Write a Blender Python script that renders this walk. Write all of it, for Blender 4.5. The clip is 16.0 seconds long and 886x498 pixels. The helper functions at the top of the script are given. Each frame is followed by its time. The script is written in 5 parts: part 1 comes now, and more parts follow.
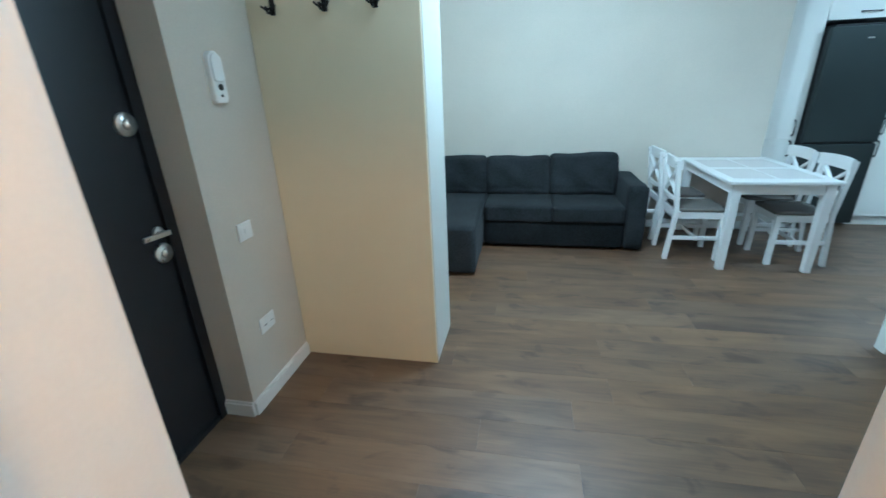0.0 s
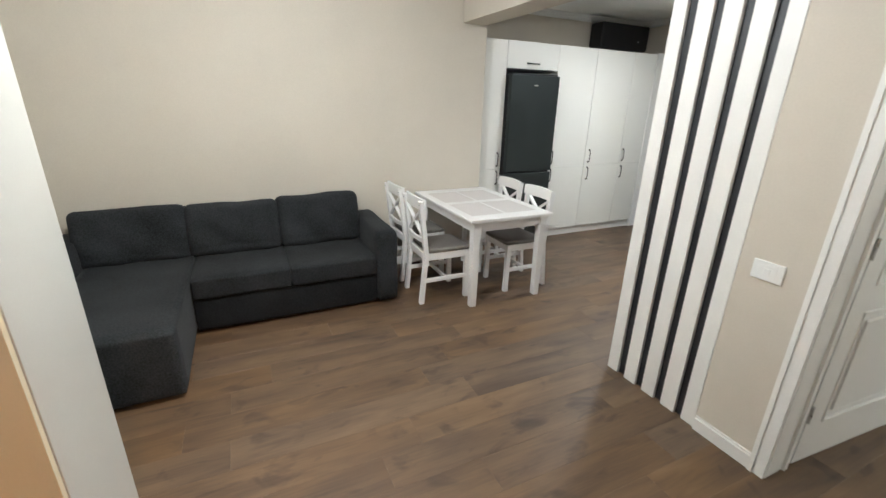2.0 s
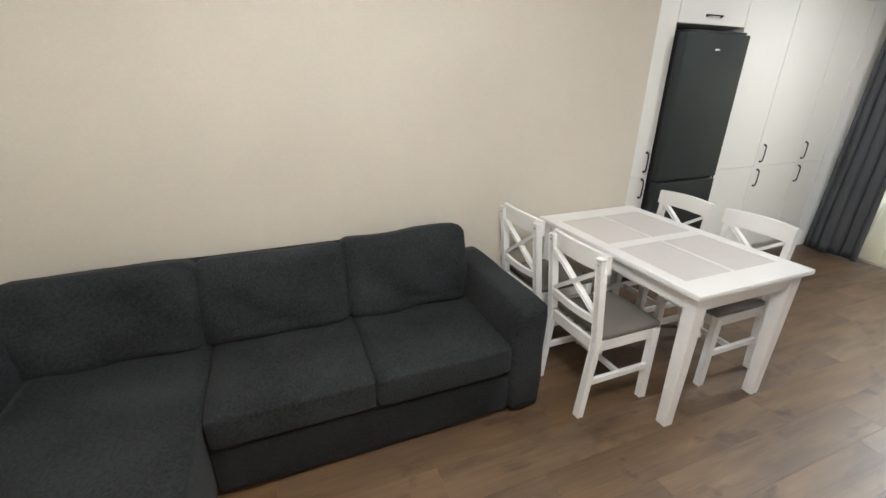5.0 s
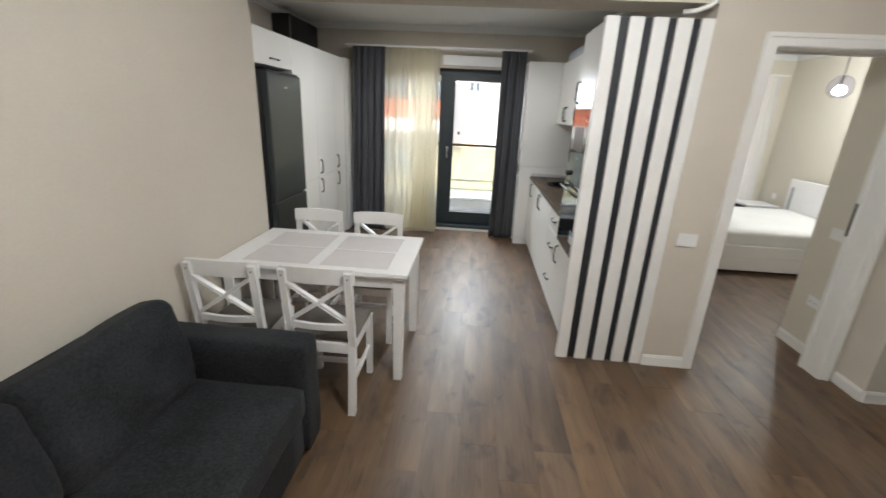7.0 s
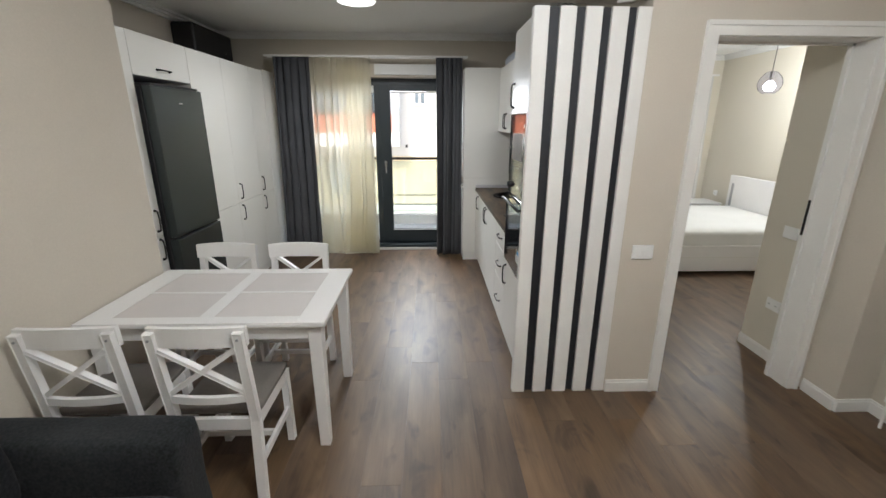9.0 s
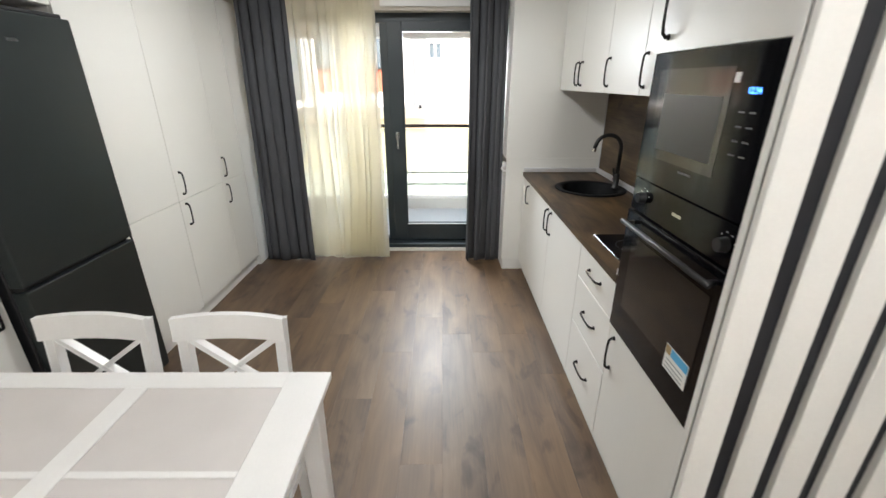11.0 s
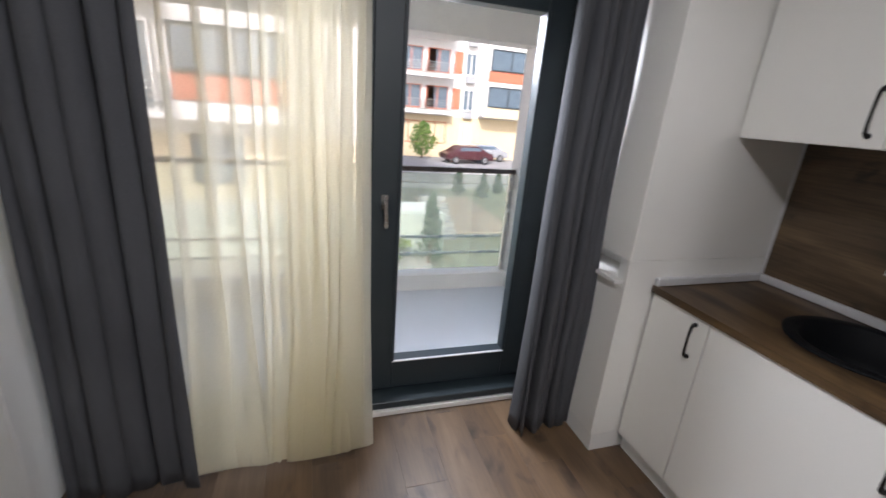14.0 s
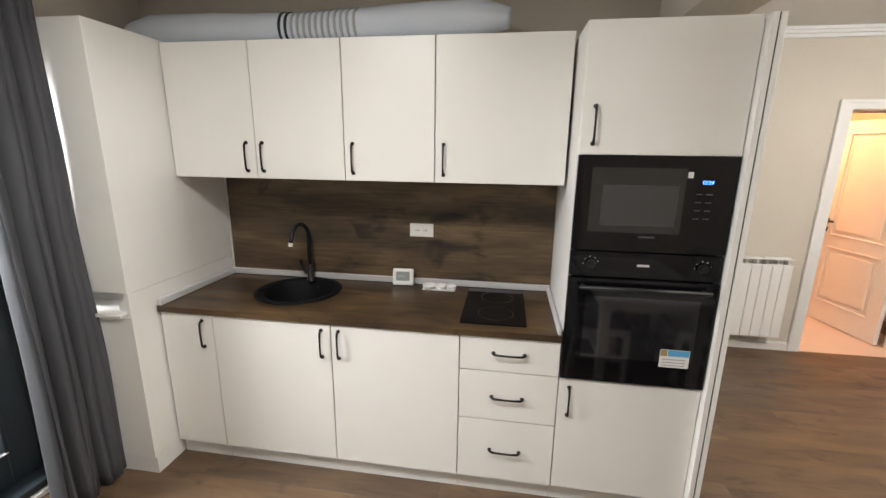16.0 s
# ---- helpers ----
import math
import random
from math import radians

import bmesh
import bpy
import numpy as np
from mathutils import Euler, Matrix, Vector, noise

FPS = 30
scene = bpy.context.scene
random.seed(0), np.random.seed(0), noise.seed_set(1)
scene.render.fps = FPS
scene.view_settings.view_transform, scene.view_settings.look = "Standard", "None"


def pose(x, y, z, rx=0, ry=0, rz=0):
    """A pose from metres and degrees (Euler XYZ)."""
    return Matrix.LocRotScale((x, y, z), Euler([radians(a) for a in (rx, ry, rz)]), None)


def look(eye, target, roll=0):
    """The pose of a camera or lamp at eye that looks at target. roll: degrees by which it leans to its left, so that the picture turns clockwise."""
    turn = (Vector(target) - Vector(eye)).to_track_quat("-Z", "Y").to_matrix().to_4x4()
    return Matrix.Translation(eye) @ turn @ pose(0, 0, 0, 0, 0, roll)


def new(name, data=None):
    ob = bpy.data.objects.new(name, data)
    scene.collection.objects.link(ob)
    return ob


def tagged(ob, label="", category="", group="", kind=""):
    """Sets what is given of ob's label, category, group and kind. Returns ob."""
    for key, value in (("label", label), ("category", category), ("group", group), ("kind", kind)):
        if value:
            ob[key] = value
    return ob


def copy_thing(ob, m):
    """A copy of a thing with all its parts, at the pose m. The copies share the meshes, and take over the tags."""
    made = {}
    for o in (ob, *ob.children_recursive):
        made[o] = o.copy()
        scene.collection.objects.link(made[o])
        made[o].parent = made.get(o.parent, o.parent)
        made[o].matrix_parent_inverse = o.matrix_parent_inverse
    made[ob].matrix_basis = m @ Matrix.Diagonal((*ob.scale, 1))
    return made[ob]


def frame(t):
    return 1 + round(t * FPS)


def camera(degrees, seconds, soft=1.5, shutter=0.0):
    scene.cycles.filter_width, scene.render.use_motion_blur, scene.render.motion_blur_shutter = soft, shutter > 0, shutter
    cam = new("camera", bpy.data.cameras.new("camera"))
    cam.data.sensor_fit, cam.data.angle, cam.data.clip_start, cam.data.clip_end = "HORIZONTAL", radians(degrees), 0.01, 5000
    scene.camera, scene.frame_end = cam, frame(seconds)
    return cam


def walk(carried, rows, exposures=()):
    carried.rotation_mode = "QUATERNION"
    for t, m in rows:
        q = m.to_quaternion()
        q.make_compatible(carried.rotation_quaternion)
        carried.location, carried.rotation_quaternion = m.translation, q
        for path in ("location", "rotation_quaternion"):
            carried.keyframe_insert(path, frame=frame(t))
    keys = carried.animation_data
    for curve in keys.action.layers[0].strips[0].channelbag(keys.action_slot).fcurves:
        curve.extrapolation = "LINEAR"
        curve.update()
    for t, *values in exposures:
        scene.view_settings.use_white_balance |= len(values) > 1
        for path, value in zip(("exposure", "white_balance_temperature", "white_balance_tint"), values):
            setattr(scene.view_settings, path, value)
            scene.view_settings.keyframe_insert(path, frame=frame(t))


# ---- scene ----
cam = camera(93.4, 16.0, 1.5, 0.22)
PATH = [
    (0, (5.052, -2.05, 1.513), (3.226, -2.422, 0.79), -2.2),
    (0.5, (4.862, -2.107, 1.555), (3.007, -2.012, 0.815), -2.0),
    (1, (4.622, -2.129, 1.606), (2.864, -1.497, 0.892), -1.4),
    (1.5, (4.438, -2.096, 1.597), (2.767, -1.23, 0.92), -0.2),
    (2, (4.179, -1.999, 1.599), (2.478, -1.184, 0.935), 1.5),
    (2.5, (3.897, -1.975, 1.597), (2.174, -1.209, 0.929), 2.9),
    (3, (3.587, -2.043, 1.599), (1.838, -1.378, 0.893), 2.9),
    (3.5, (3.369, -1.995, 1.603), (1.572, -1.565, 0.837), 1.4),
    (6, (1.989, -2.268, 1.567), (0.688, -0.92, 0.866), -0.2),
    (6.5, (1.851, -2.531, 1.608), (1.134, -0.79, 0.933), 1.7),
    (7, (1.868, -2.715, 1.678), (1.741, -0.823, 1.044), 2.7),
    (7.5, (1.942, -2.765, 1.708), (2.231, -0.877, 1.115), 3.0),
    (8, (1.96, -2.757, 1.715), (2.37, -0.889, 1.129), 2.7),
    (8.5, (1.974, -2.586, 1.679), (2.24, -0.692, 1.096), 1.5),
    (9, (2.025, -2.306, 1.661), (2.087, -0.392, 1.085), 0.2),
    (11.5, (1.867, -0.404, 1.618), (1.842, 1.444, 0.854), 0.0),
    (12, (1.917, 0.028, 1.581), (1.84, 1.878, 0.824), 0.6),
    (12.5, (1.869, 0.405, 1.578), (1.768, 2.256, 0.828), 1.4),
    (13, (1.648, 0.777, 1.579), (1.575, 2.64, 0.855), 2.8),
    (13.5, (1.369, 1.058, 1.523), (1.43, 2.937, 0.84), 4.2),
    (14, (1.132, 1.365, 1.592), (1.715, 3.17, 0.958), 4.6),
    (14.5, (0.881, 1.4, 1.621), (2.309, 2.692, 1.081), 3.1),
    (15, (0.829, 1.181, 1.69), (2.638, 1.83, 1.138), 1.4),
    (15.5, (0.795, 1.008, 1.711), (2.703, 1.339, 1.212), 1.2),
    (16, (0.765, 0.945, 1.734), (2.688, 1.237, 1.271), 0.7),
]
walk(cam, [(t, look(eye, target, roll)) for t, eye, target, roll in PATH],
     exposures=[(0.0, 1.83, 4250, -13), (0.5, 2.18, 4850, -6), (1.0, 1.95, 5400, 2), (1.6, 1.83, 5850, 6), (3.5, 1.87, 6150, 7), (6.0, 1.62, 6200, 9), (6.5, 1.45, 6150, 9), (7.5, 1.40, 6100, 9), (9.0, 1.32, 6100, 9), (11.5, 1.80, 6250, 9), (12.5, 1.65, 6150, 9), (13.0, 1.43, 6150, 11), (14.2, 1.12, 6050, 17), (14.6, 1.28, 6200, 19), (15.0, 1.64, 6450, 13), (15.5, 1.89, 6500, 12), (16.0, 1.89, 6550, 12)])

scene.render.film_transparent = False

# ---- world and lights ----
world = bpy.data.worlds.new("world")
scene.world = world
world.use_nodes = True
wn = world.node_tree
sky = wn.nodes.new("ShaderNodeTexSky")
sky.sky_type = "NISHITA"
sky.sun_disc = False
sky.sun_elevation = radians(40)
sky.sun_rotation = radians(200)
sky.air_density = 1.0
sky.dust_density = 4.0
wn.links.new(sky.outputs[0], wn.nodes["Background"].inputs[0])
wn.nodes["Background"].inputs[1].default_value = 0.14


def lamp(name, kind, power, color, m, size=0.2, size_y=0.0, spread=180):
    data = bpy.data.lights.new(name, kind)
    data.energy, data.color = power, color
    if kind == "AREA":
        data.size = size
        data.spread = radians(spread)
        if size_y:
            data.shape, data.size_y = "RECTANGLE", size_y
    elif kind == "SUN":
        data.angle = radians(size)
    else:
        data.shadow_soft_size = size
    ob = new(name, data)
    ob.matrix_world = m
    return ob


lamp("sun", "SUN", 2.2, (1.0, 0.96, 0.90), look((0, 0, 0), (0.35, 0.8, -0.75)), 4)
# unseen lamp added over the balcony for sky light through door and window
lamp("sky_standin_lamp", "AREA", 15, (0.95, 0.98, 1.0), look((1.66, 3.92, 2.10), (2.30, 1.75, 0.50)), 0.7, 0.6, 115)
lamp("living_lamp", "POINT", 29, (1.0, 0.985, 0.95), pose(2.35, -1.75, 2.46), 0.16)
# weak fill added to lift the entrance wall; no lamp is seen here
lamp("entrance_fill", "AREA", 2.0, (1.0, 0.985, 0.95), pose(3.5, -2.1, 2.58), 0.36)
# fill added for the cabinets, at a ceiling lamp taken to be off
lamp("kitchen_fill", "AREA", 9.5, (1.0, 0.985, 0.96), pose(1.41, 1.72, 2.60), 0.34)
lamp("bedroom_lamp", "POINT", 18, (1.0, 0.97, 0.90), pose(5.85, 2.6, 2.06), 0.05)
lamp("hall_lamp", "POINT", 25, (1.0, 0.47, 0.21), pose(5.85, -1.86, 2.50), 0.14)


# ---- materials ----
def links(m):
    return m.node_tree.nodes, m.node_tree.links


def surface(name, color, rough=0.5, metal=0.0, vary=0.06, scale=6.0, fine=90.0, bump=0.05, stretch=(1, 1, 1), sheen=0.0, spec=0.5, rand=0.0, dist=0.002):
    """A painted or solid surface: broad and fine variation of colour and gloss, and fine relief."""
    m = bpy.data.materials.new(name)
    m.use_nodes = True
    n, l = links(m)
    b = n["Principled BSDF"]
    tc = n.new("ShaderNodeTexCoord")
    mp = n.new("ShaderNodeMapping")
    mp.inputs["Scale"].default_value = stretch
    l.new(tc.outputs["Object"], mp.inputs[0])
    big = n.new("ShaderNodeTexNoise")
    big.inputs["Scale"].default_value = scale
    big.inputs["Detail"].default_value = 4
    small = n.new("ShaderNodeTexNoise")
    small.inputs["Scale"].default_value = fine
    small.inputs["Detail"].default_value = 3
    l.new(mp.outputs[0], big.inputs["Vector"])
    l.new(mp.outputs[0], small.inputs["Vector"])
    mix = n.new("ShaderNodeMath")
    mix.operation = "ADD"
    l.new(big.outputs[0], mix.inputs[0])
    l.new(small.outputs[0], mix.inputs[1])
    last = mix.outputs[0]
    if rand:
        info = n.new("ShaderNodeObjectInfo")
        r = n.new("ShaderNodeMath")
        r.operation = "MULTIPLY_ADD"
        r.inputs[1].default_value = rand
        l.new(info.outputs["Random"], r.inputs[0])
        l.new(last, r.inputs[2])
        last = r.outputs[0]
    rng = n.new("ShaderNodeMapRange")
    rng.inputs[1].default_value, rng.inputs[2].default_value = 0.6, 1.4 + rand
    rng.inputs[3].default_value, rng.inputs[4].default_value = 1 - vary, 1 + vary
    l.new(last, rng.inputs[0])
    hsv = n.new("ShaderNodeHueSaturation")
    hsv.inputs["Color"].default_value = (*color, 1)
    l.new(rng.outputs[0], hsv.inputs["Value"])
    l.new(hsv.outputs[0], b.inputs["Base Color"])
    rr = n.new("ShaderNodeMapRange")
    rr.inputs[3].default_value, rr.inputs[4].default_value = max(rough - 0.08, 0.02), min(rough + 0.08, 1)
    l.new(big.outputs[0], rr.inputs[0])
    l.new(rr.outputs[0], b.inputs["Roughness"])
    b.inputs["Metallic"].default_value = metal
    b.inputs["Specular IOR Level"].default_value = spec
    if sheen:
        b.inputs["Sheen Weight"].default_value = sheen
    if bump:
        bp = n.new("ShaderNodeBump")
        bp.inputs["Strength"].default_value = bump
        bp.inputs["Distance"].default_value = dist
        l.new(small.outputs[0], bp.inputs["Height"])
        l.new(bp.outputs[0], b.inputs["Normal"])
    return m


def laminate(name, tones=((0.12, (0.038, 0.026, 0.018)), (0.34, (0.080, 0.054, 0.037)), (0.55, (0.140, 0.092, 0.057)), (0.80, (0.215, 0.145, 0.092))), rough=(0.50, 0.37), mix=(0.22, 0.72, 0.09), lift=0.0):
    """Wide oak-effect boards: a tone for each board, cloudy figure, soft dark knots, faint grain."""
    m = bpy.data.materials.new(name)
    m.use_nodes = True
    n, l = links(m)
    b = n["Principled BSDF"]
    tc = n.new("ShaderNodeTexCoord")
    info = n.new("ShaderNodeObjectInfo")
    shift = n.new("ShaderNodeVectorMath")
    shift.operation = "MULTIPLY_ADD"
    shift.inputs[1].default_value = (37.0, 53.0, 11.0)
    l.new(info.outputs["Random"], shift.inputs[0])
    l.new(tc.outputs["Object"], shift.inputs[2])

    def layer(scale, size, detail, distort=0.0):
        mp = n.new("ShaderNodeMapping")
        mp.inputs["Scale"].default_value = scale
        l.new(shift.outputs[0], mp.inputs[0])
        t = n.new("ShaderNodeTexNoise")
        t.inputs["Scale"].default_value = size
        t.inputs["Detail"].default_value = detail
        t.inputs["Distortion"].default_value = distort
        l.new(mp.outputs[0], t.inputs["Vector"])
        return t.outputs[0]

    def math_node(op, a, v, c=None):
        q = n.new("ShaderNodeMath")
        q.operation = op
        l.new(a, q.inputs[0])
        q.inputs[1].default_value = v
        if c is not None:
            l.new(c, q.inputs[2])
        return q.outputs[0]

    grain = layer((34, 1.3, 30), 3.0, 6, 0.4)
    cloud = layer((4.6, 0.98, 4), 1.8, 5, 0.5)
    knot = layer((6.0, 3.2, 6), 1.25, 3, 0.6)
    kr = n.new("ShaderNodeMapRange")
    kr.inputs[1].default_value, kr.inputs[2].default_value = 0.26, 0.42
    kr.inputs[3].default_value, kr.inputs[4].default_value = -0.26, 0.0
    l.new(knot, kr.inputs[0])
    v = math_node("MULTIPLY_ADD", grain, mix[0], kr.outputs[0])
    v = math_node("MULTIPLY_ADD", cloud, mix[1], v)
    v = math_node("MULTIPLY_ADD", info.outputs["Random"], mix[2], v)
    v = math_node("ADD", v, lift)
    ramp = n.new("ShaderNodeValToRGB")
    e = ramp.color_ramp.elements
    e[0].position, e[0].color = tones[0][0], (*tones[0][1], 1)
    e[1].position, e[1].color = tones[-1][0], (*tones[-1][1], 1)
    for p, c in tones[1:-1]:
        x = e.new(p)
        x.color = (*c, 1)
    l.new(v, ramp.inputs[0])
    # some boards lean to grey, others to red-brown
    hs = n.new("ShaderNodeHueSaturation")
    l.new(ramp.outputs[0], hs.inputs["Color"])
    fr = n.new("ShaderNodeMath")
    fr.operation = "FRACT"
    l.new(math_node("MULTIPLY", info.outputs["Random"], 7.31), fr.inputs[0])
    sr = n.new("ShaderNodeMapRange")
    sr.inputs[3].default_value, sr.inputs[4].default_value = 0.98, 1.22
    l.new(fr.outputs[0], sr.inputs[0])
    l.new(sr.outputs[0], hs.inputs["Saturation"])
    l.new(hs.outputs[0], b.inputs["Base Color"])
    rr = n.new("ShaderNodeMapRange")
    rr.inputs[3].default_value, rr.inputs[4].default_value = rough
    l.new(cloud, rr.inputs[0])
    l.new(rr.outputs[0], b.inputs["Roughness"])
    bp = n.new("ShaderNodeBump")
    bp.inputs["Strength"].default_value = 0.10
    bp.inputs["Distance"].default_value = 0.0015
    l.new(grain, bp.inputs["Height"])
    l.new(bp.outputs[0], b.inputs["Normal"])
    return m


def fabric(name, color, thread=240.0, vary=0.28, bump=0.5, rough=0.92):
    m = surface(name, color, rough, 0, vary, 3.0, thread, bump, sheen=0.04, spec=0.12, dist=0.002)
    return m


def glass(name, tint=(1, 1, 1), rough=0.0, ior=1.45):
    m = bpy.data.materials.new(name)
    m.use_nodes = True
    n, l = links(m)
    n.remove(n["Principled BSDF"])
    tr = n.new("ShaderNodeBsdfTransparent")
    tr.inputs[0].default_value = (*tint, 1)
    gl = n.new("ShaderNodeBsdfGlossy")
    gl.inputs["Roughness"].default_value = rough
    fr = n.new("ShaderNodeFresnel")
    fr.inputs[0].default_value = ior
    mx = n.new("ShaderNodeMixShader")
    l.new(fr.outputs[0], mx.inputs[0])
    l.new(tr.outputs[0], mx.inputs[1])
    l.new(gl.outputs[0], mx.inputs[2])
    l.new(mx.outputs[0], n["Material Output"].inputs[0])
    return m


def sheer(name, color, clear=0.35, tint=(1, 1, 1)):
    """Thin woven cloth: part open weave, part cloth that glows with the light behind it."""
    m = bpy.data.materials.new(name)
    m.use_nodes = True
    n, l = links(m)
    n.remove(n["Principled BSDF"])
    tr = n.new("ShaderNodeBsdfTransparent")
    tr.inputs[0].default_value = (*tint, 1)
    tl = n.new("ShaderNodeBsdfTranslucent")
    df = n.new("ShaderNodeBsdfDiffuse")
    tc = n.new("ShaderNodeTexCoord")
    nz = n.new("ShaderNodeTexNoise")
    nz.inputs["Scale"].default_value = 260
    l.new(tc.outputs["Object"], nz.inputs["Vector"])
    hs = n.new("ShaderNodeHueSaturation")
    hs.inputs["Color"].default_value = (*color, 1)
    rg = n.new("ShaderNodeMapRange")
    rg.inputs[3].default_value, rg.inputs[4].default_value = 0.85, 1.1
    l.new(nz.outputs[0], rg.inputs[0])
    l.new(rg.outputs[0], hs.inputs["Value"])
    l.new(hs.outputs[0], tl.inputs[0])
    l.new(hs.outputs[0], df.inputs[0])
    a = n.new("ShaderNodeMixShader")
    a.inputs[0].default_value = 0.15
    l.new(tl.outputs[0], a.inputs[1])
    l.new(df.outputs[0], a.inputs[2])
    c = n.new("ShaderNodeMixShader")
    c.inputs[0].default_value = clear
    l.new(a.outputs[0], c.inputs[1])
    l.new(tr.outputs[0], c.inputs[2])
    l.new(c.outputs[0], n["Material Output"].inputs[0])
    return m


def glow(name, color, strength):
    m = bpy.data.materials.new(name)
    m.use_nodes = True
    b = m.node_tree.nodes["Principled BSDF"]
    b.inputs["Base Color"].default_value = (*color, 1)
    b.inputs["Emission Color"].default_value = (*color, 1)
    b.inputs["Emission Strength"].default_value = strength
    return m


M_WALL = surface("beige_plaster", (0.58, 0.53, 0.455), 0.85, 0, 0.05, 2.2, 120, 0.22, spec=0.25)
M_CREAM = surface("cream_laminate", (0.66, 0.59, 0.42), 0.38, 0, 0.03, 2.0, 160, 0.05)
M_CEIL = surface("ceiling_paint", (0.74, 0.74, 0.72), 0.9, 0, 0.03, 1.2, 90, 0.06, spec=0.2)
M_TRIM = surface("white_trim_paint", (0.78, 0.77, 0.74), 0.45, 0, 0.03, 5, 120, 0.04)
M_CAB = surface("white_cabinet_foil", (0.80, 0.79, 0.75), 0.36, 0, 0.02, 2.5, 220, 0.05, stretch=(1, 1, 1))
M_CARC = surface("white_carcass_board", (0.76, 0.75, 0.72), 0.5, 0, 0.02, 4, 200, 0.03)
M_BLACK = surface("black_metal_handle", (0.018, 0.017, 0.017), 0.38, 0.7, 0.1, 20, 200, 0.04)
M_DARKSTRIP = surface("black_groove_board", (0.014, 0.015, 0.019), 0.5, 0, 0.1, 8, 150, 0.05)
M_FRIDGE = surface("dark_inox", (0.062, 0.072, 0.073), 0.34, 0.85, 0.04, 0.6, 300, 0.0)
M_FRIDGESIDE = surface("fridge_side_black", (0.02, 0.02, 0.022), 0.5, 0.2, 0.05, 5, 200, 0.05)
M_BGLASS = surface("black_oven_glass", (0.004, 0.004, 0.005), 0.05, 0, 0.05, 3, 20, 0.0, spec=0.25)
M_MWWIN = surface("microwave_window_mesh", (0.05, 0.05, 0.05), 0.3, 0, 0.05, 3, 400, 0.1, spec=0.4)
M_OVENWIN = surface("oven_window_glass", (0.010, 0.010, 0.012), 0.04, 0, 0.05, 3, 20, 0.0, spec=0.7)
M_CHARCOAL = surface("black_plastic", (0.009, 0.009, 0.010), 0.45, 0, 0.1, 10, 200, 0.06)
M_SINK = surface("black_granite_composite", (0.005, 0.0055, 0.0065), 0.6, 0, 0.3, 30, 700, 0.25, spec=0.15)
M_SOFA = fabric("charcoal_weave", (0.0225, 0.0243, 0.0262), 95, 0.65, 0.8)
# the same weave, darkened to carry the shade on the sofa's base and back
M_SOFA_SHADED = fabric("charcoal_weave_shaded", (0.0130, 0.0142, 0.0155), 95, 0.65, 0.8)
M_SEAT = fabric("taupe_seat_cloth", (0.17, 0.155, 0.14), 300)
M_WHITEWOOD = surface("white_lacquered_wood", (0.80, 0.79, 0.78), 0.33, 0, 0.03, 7, 160, 0.06)
M_INSET = surface("greige_table_inset", (0.62, 0.585, 0.57), 0.42, 0, 0.05, 9, 320, 0.12)
M_CURTAIN = fabric("grey_curtain_cloth", (0.080, 0.082, 0.089), 350, 0.2, 0.4)
M_SHEERW = sheer("white_voile", (0.93, 0.93, 0.92), 0.35)
M_SHEERY = sheer("cream_voile", (0.91, 0.87, 0.735), 0.42)
M_PVC = surface("anthracite_pvc", (0.022, 0.032, 0.038), 0.42, 0, 0.06, 6, 200, 0.05)
M_METAL = surface("brushed_steel", (0.55, 0.55, 0.54), 0.28, 1.0, 0.05, 10, 300, 0.04)
M_CHROME = surface("chrome", (0.75, 0.75, 0.75), 0.12, 1.0, 0.03, 10, 100, 0.0)
M_BLACKDOOR = surface("black_textured_door_steel", (0.010, 0.011, 0.014), 0.45, 0.1, 0.2, 12, 420, 0.35, dist=0.003)
M_RAD = surface("white_radiator_enamel", (0.80, 0.79, 0.76), 0.3, 0, 0.02, 5, 100, 0.02)
M_PLASTIC = surface("white_plastic", (0.80, 0.80, 0.78), 0.35, 0, 0.02, 8, 150, 0.02)
M_GREYPL = surface("grey_plastic", (0.35, 0.36, 0.37), 0.4, 0, 0.05, 8, 150, 0.02)
M_DIMPRINT = surface("dim_grey_print", (0.07, 0.07, 0.075), 0.4, 0, 0.05, 8, 150, 0.0)
M_LCD = surface("lcd_glass", (0.30, 0.33, 0.30), 0.2, 0, 0.03, 6, 100, 0.0)
M_STRIP = surface("silver_edge_strip", (0.62, 0.62, 0.63), 0.4, 0.2, 0.03, 6, 150, 0.03)
OAK = ((0.18, (0.017, 0.011, 0.007)), (0.38, (0.048, 0.031, 0.018)), (0.56, (0.108, 0.070, 0.038)), (0.80, (0.225, 0.150, 0.075)))
M_WORKTOP = laminate("dark_oak_worktop", OAK, (0.50, 0.36), (0.32, 0.86, 0.0), -0.15)
M_SPLASH = laminate("dark_oak_backsplash", OAK, (0.58, 0.44), (0.30, 0.90, 0.0), -0.08)
M_FLOOR = laminate("brown_oak_laminate", lift=-0.03)
M_JOINT = surface("floor_joint", (0.055, 0.036, 0.024), 0.8, 0, 0.1, 5, 60, 0.05)
M_GLASS = glass("clear_glass")
M_FROST = sheer("milky_green_balustrade_glass", (0.69, 0.75, 0.70), 0.73, (0.91, 0.96, 0.93))
M_SHADE = glass("smoked_pendant_glass", (0.88, 0.88, 0.95), 0.0, 1.04)
M_BULB = glow("lit_bulb", (0.88, 0.92, 1.0), 18)
# faint glow added to the ceiling lamps that go with the fill lights
M_ADDEDGLOW = glow("added_glow_diffuser", (1.0, 0.97, 0.92), 0.7)
M_LAMPGLASS = glow("lit_lamp_diffuser", (1.0, 0.96, 0.9), 3)
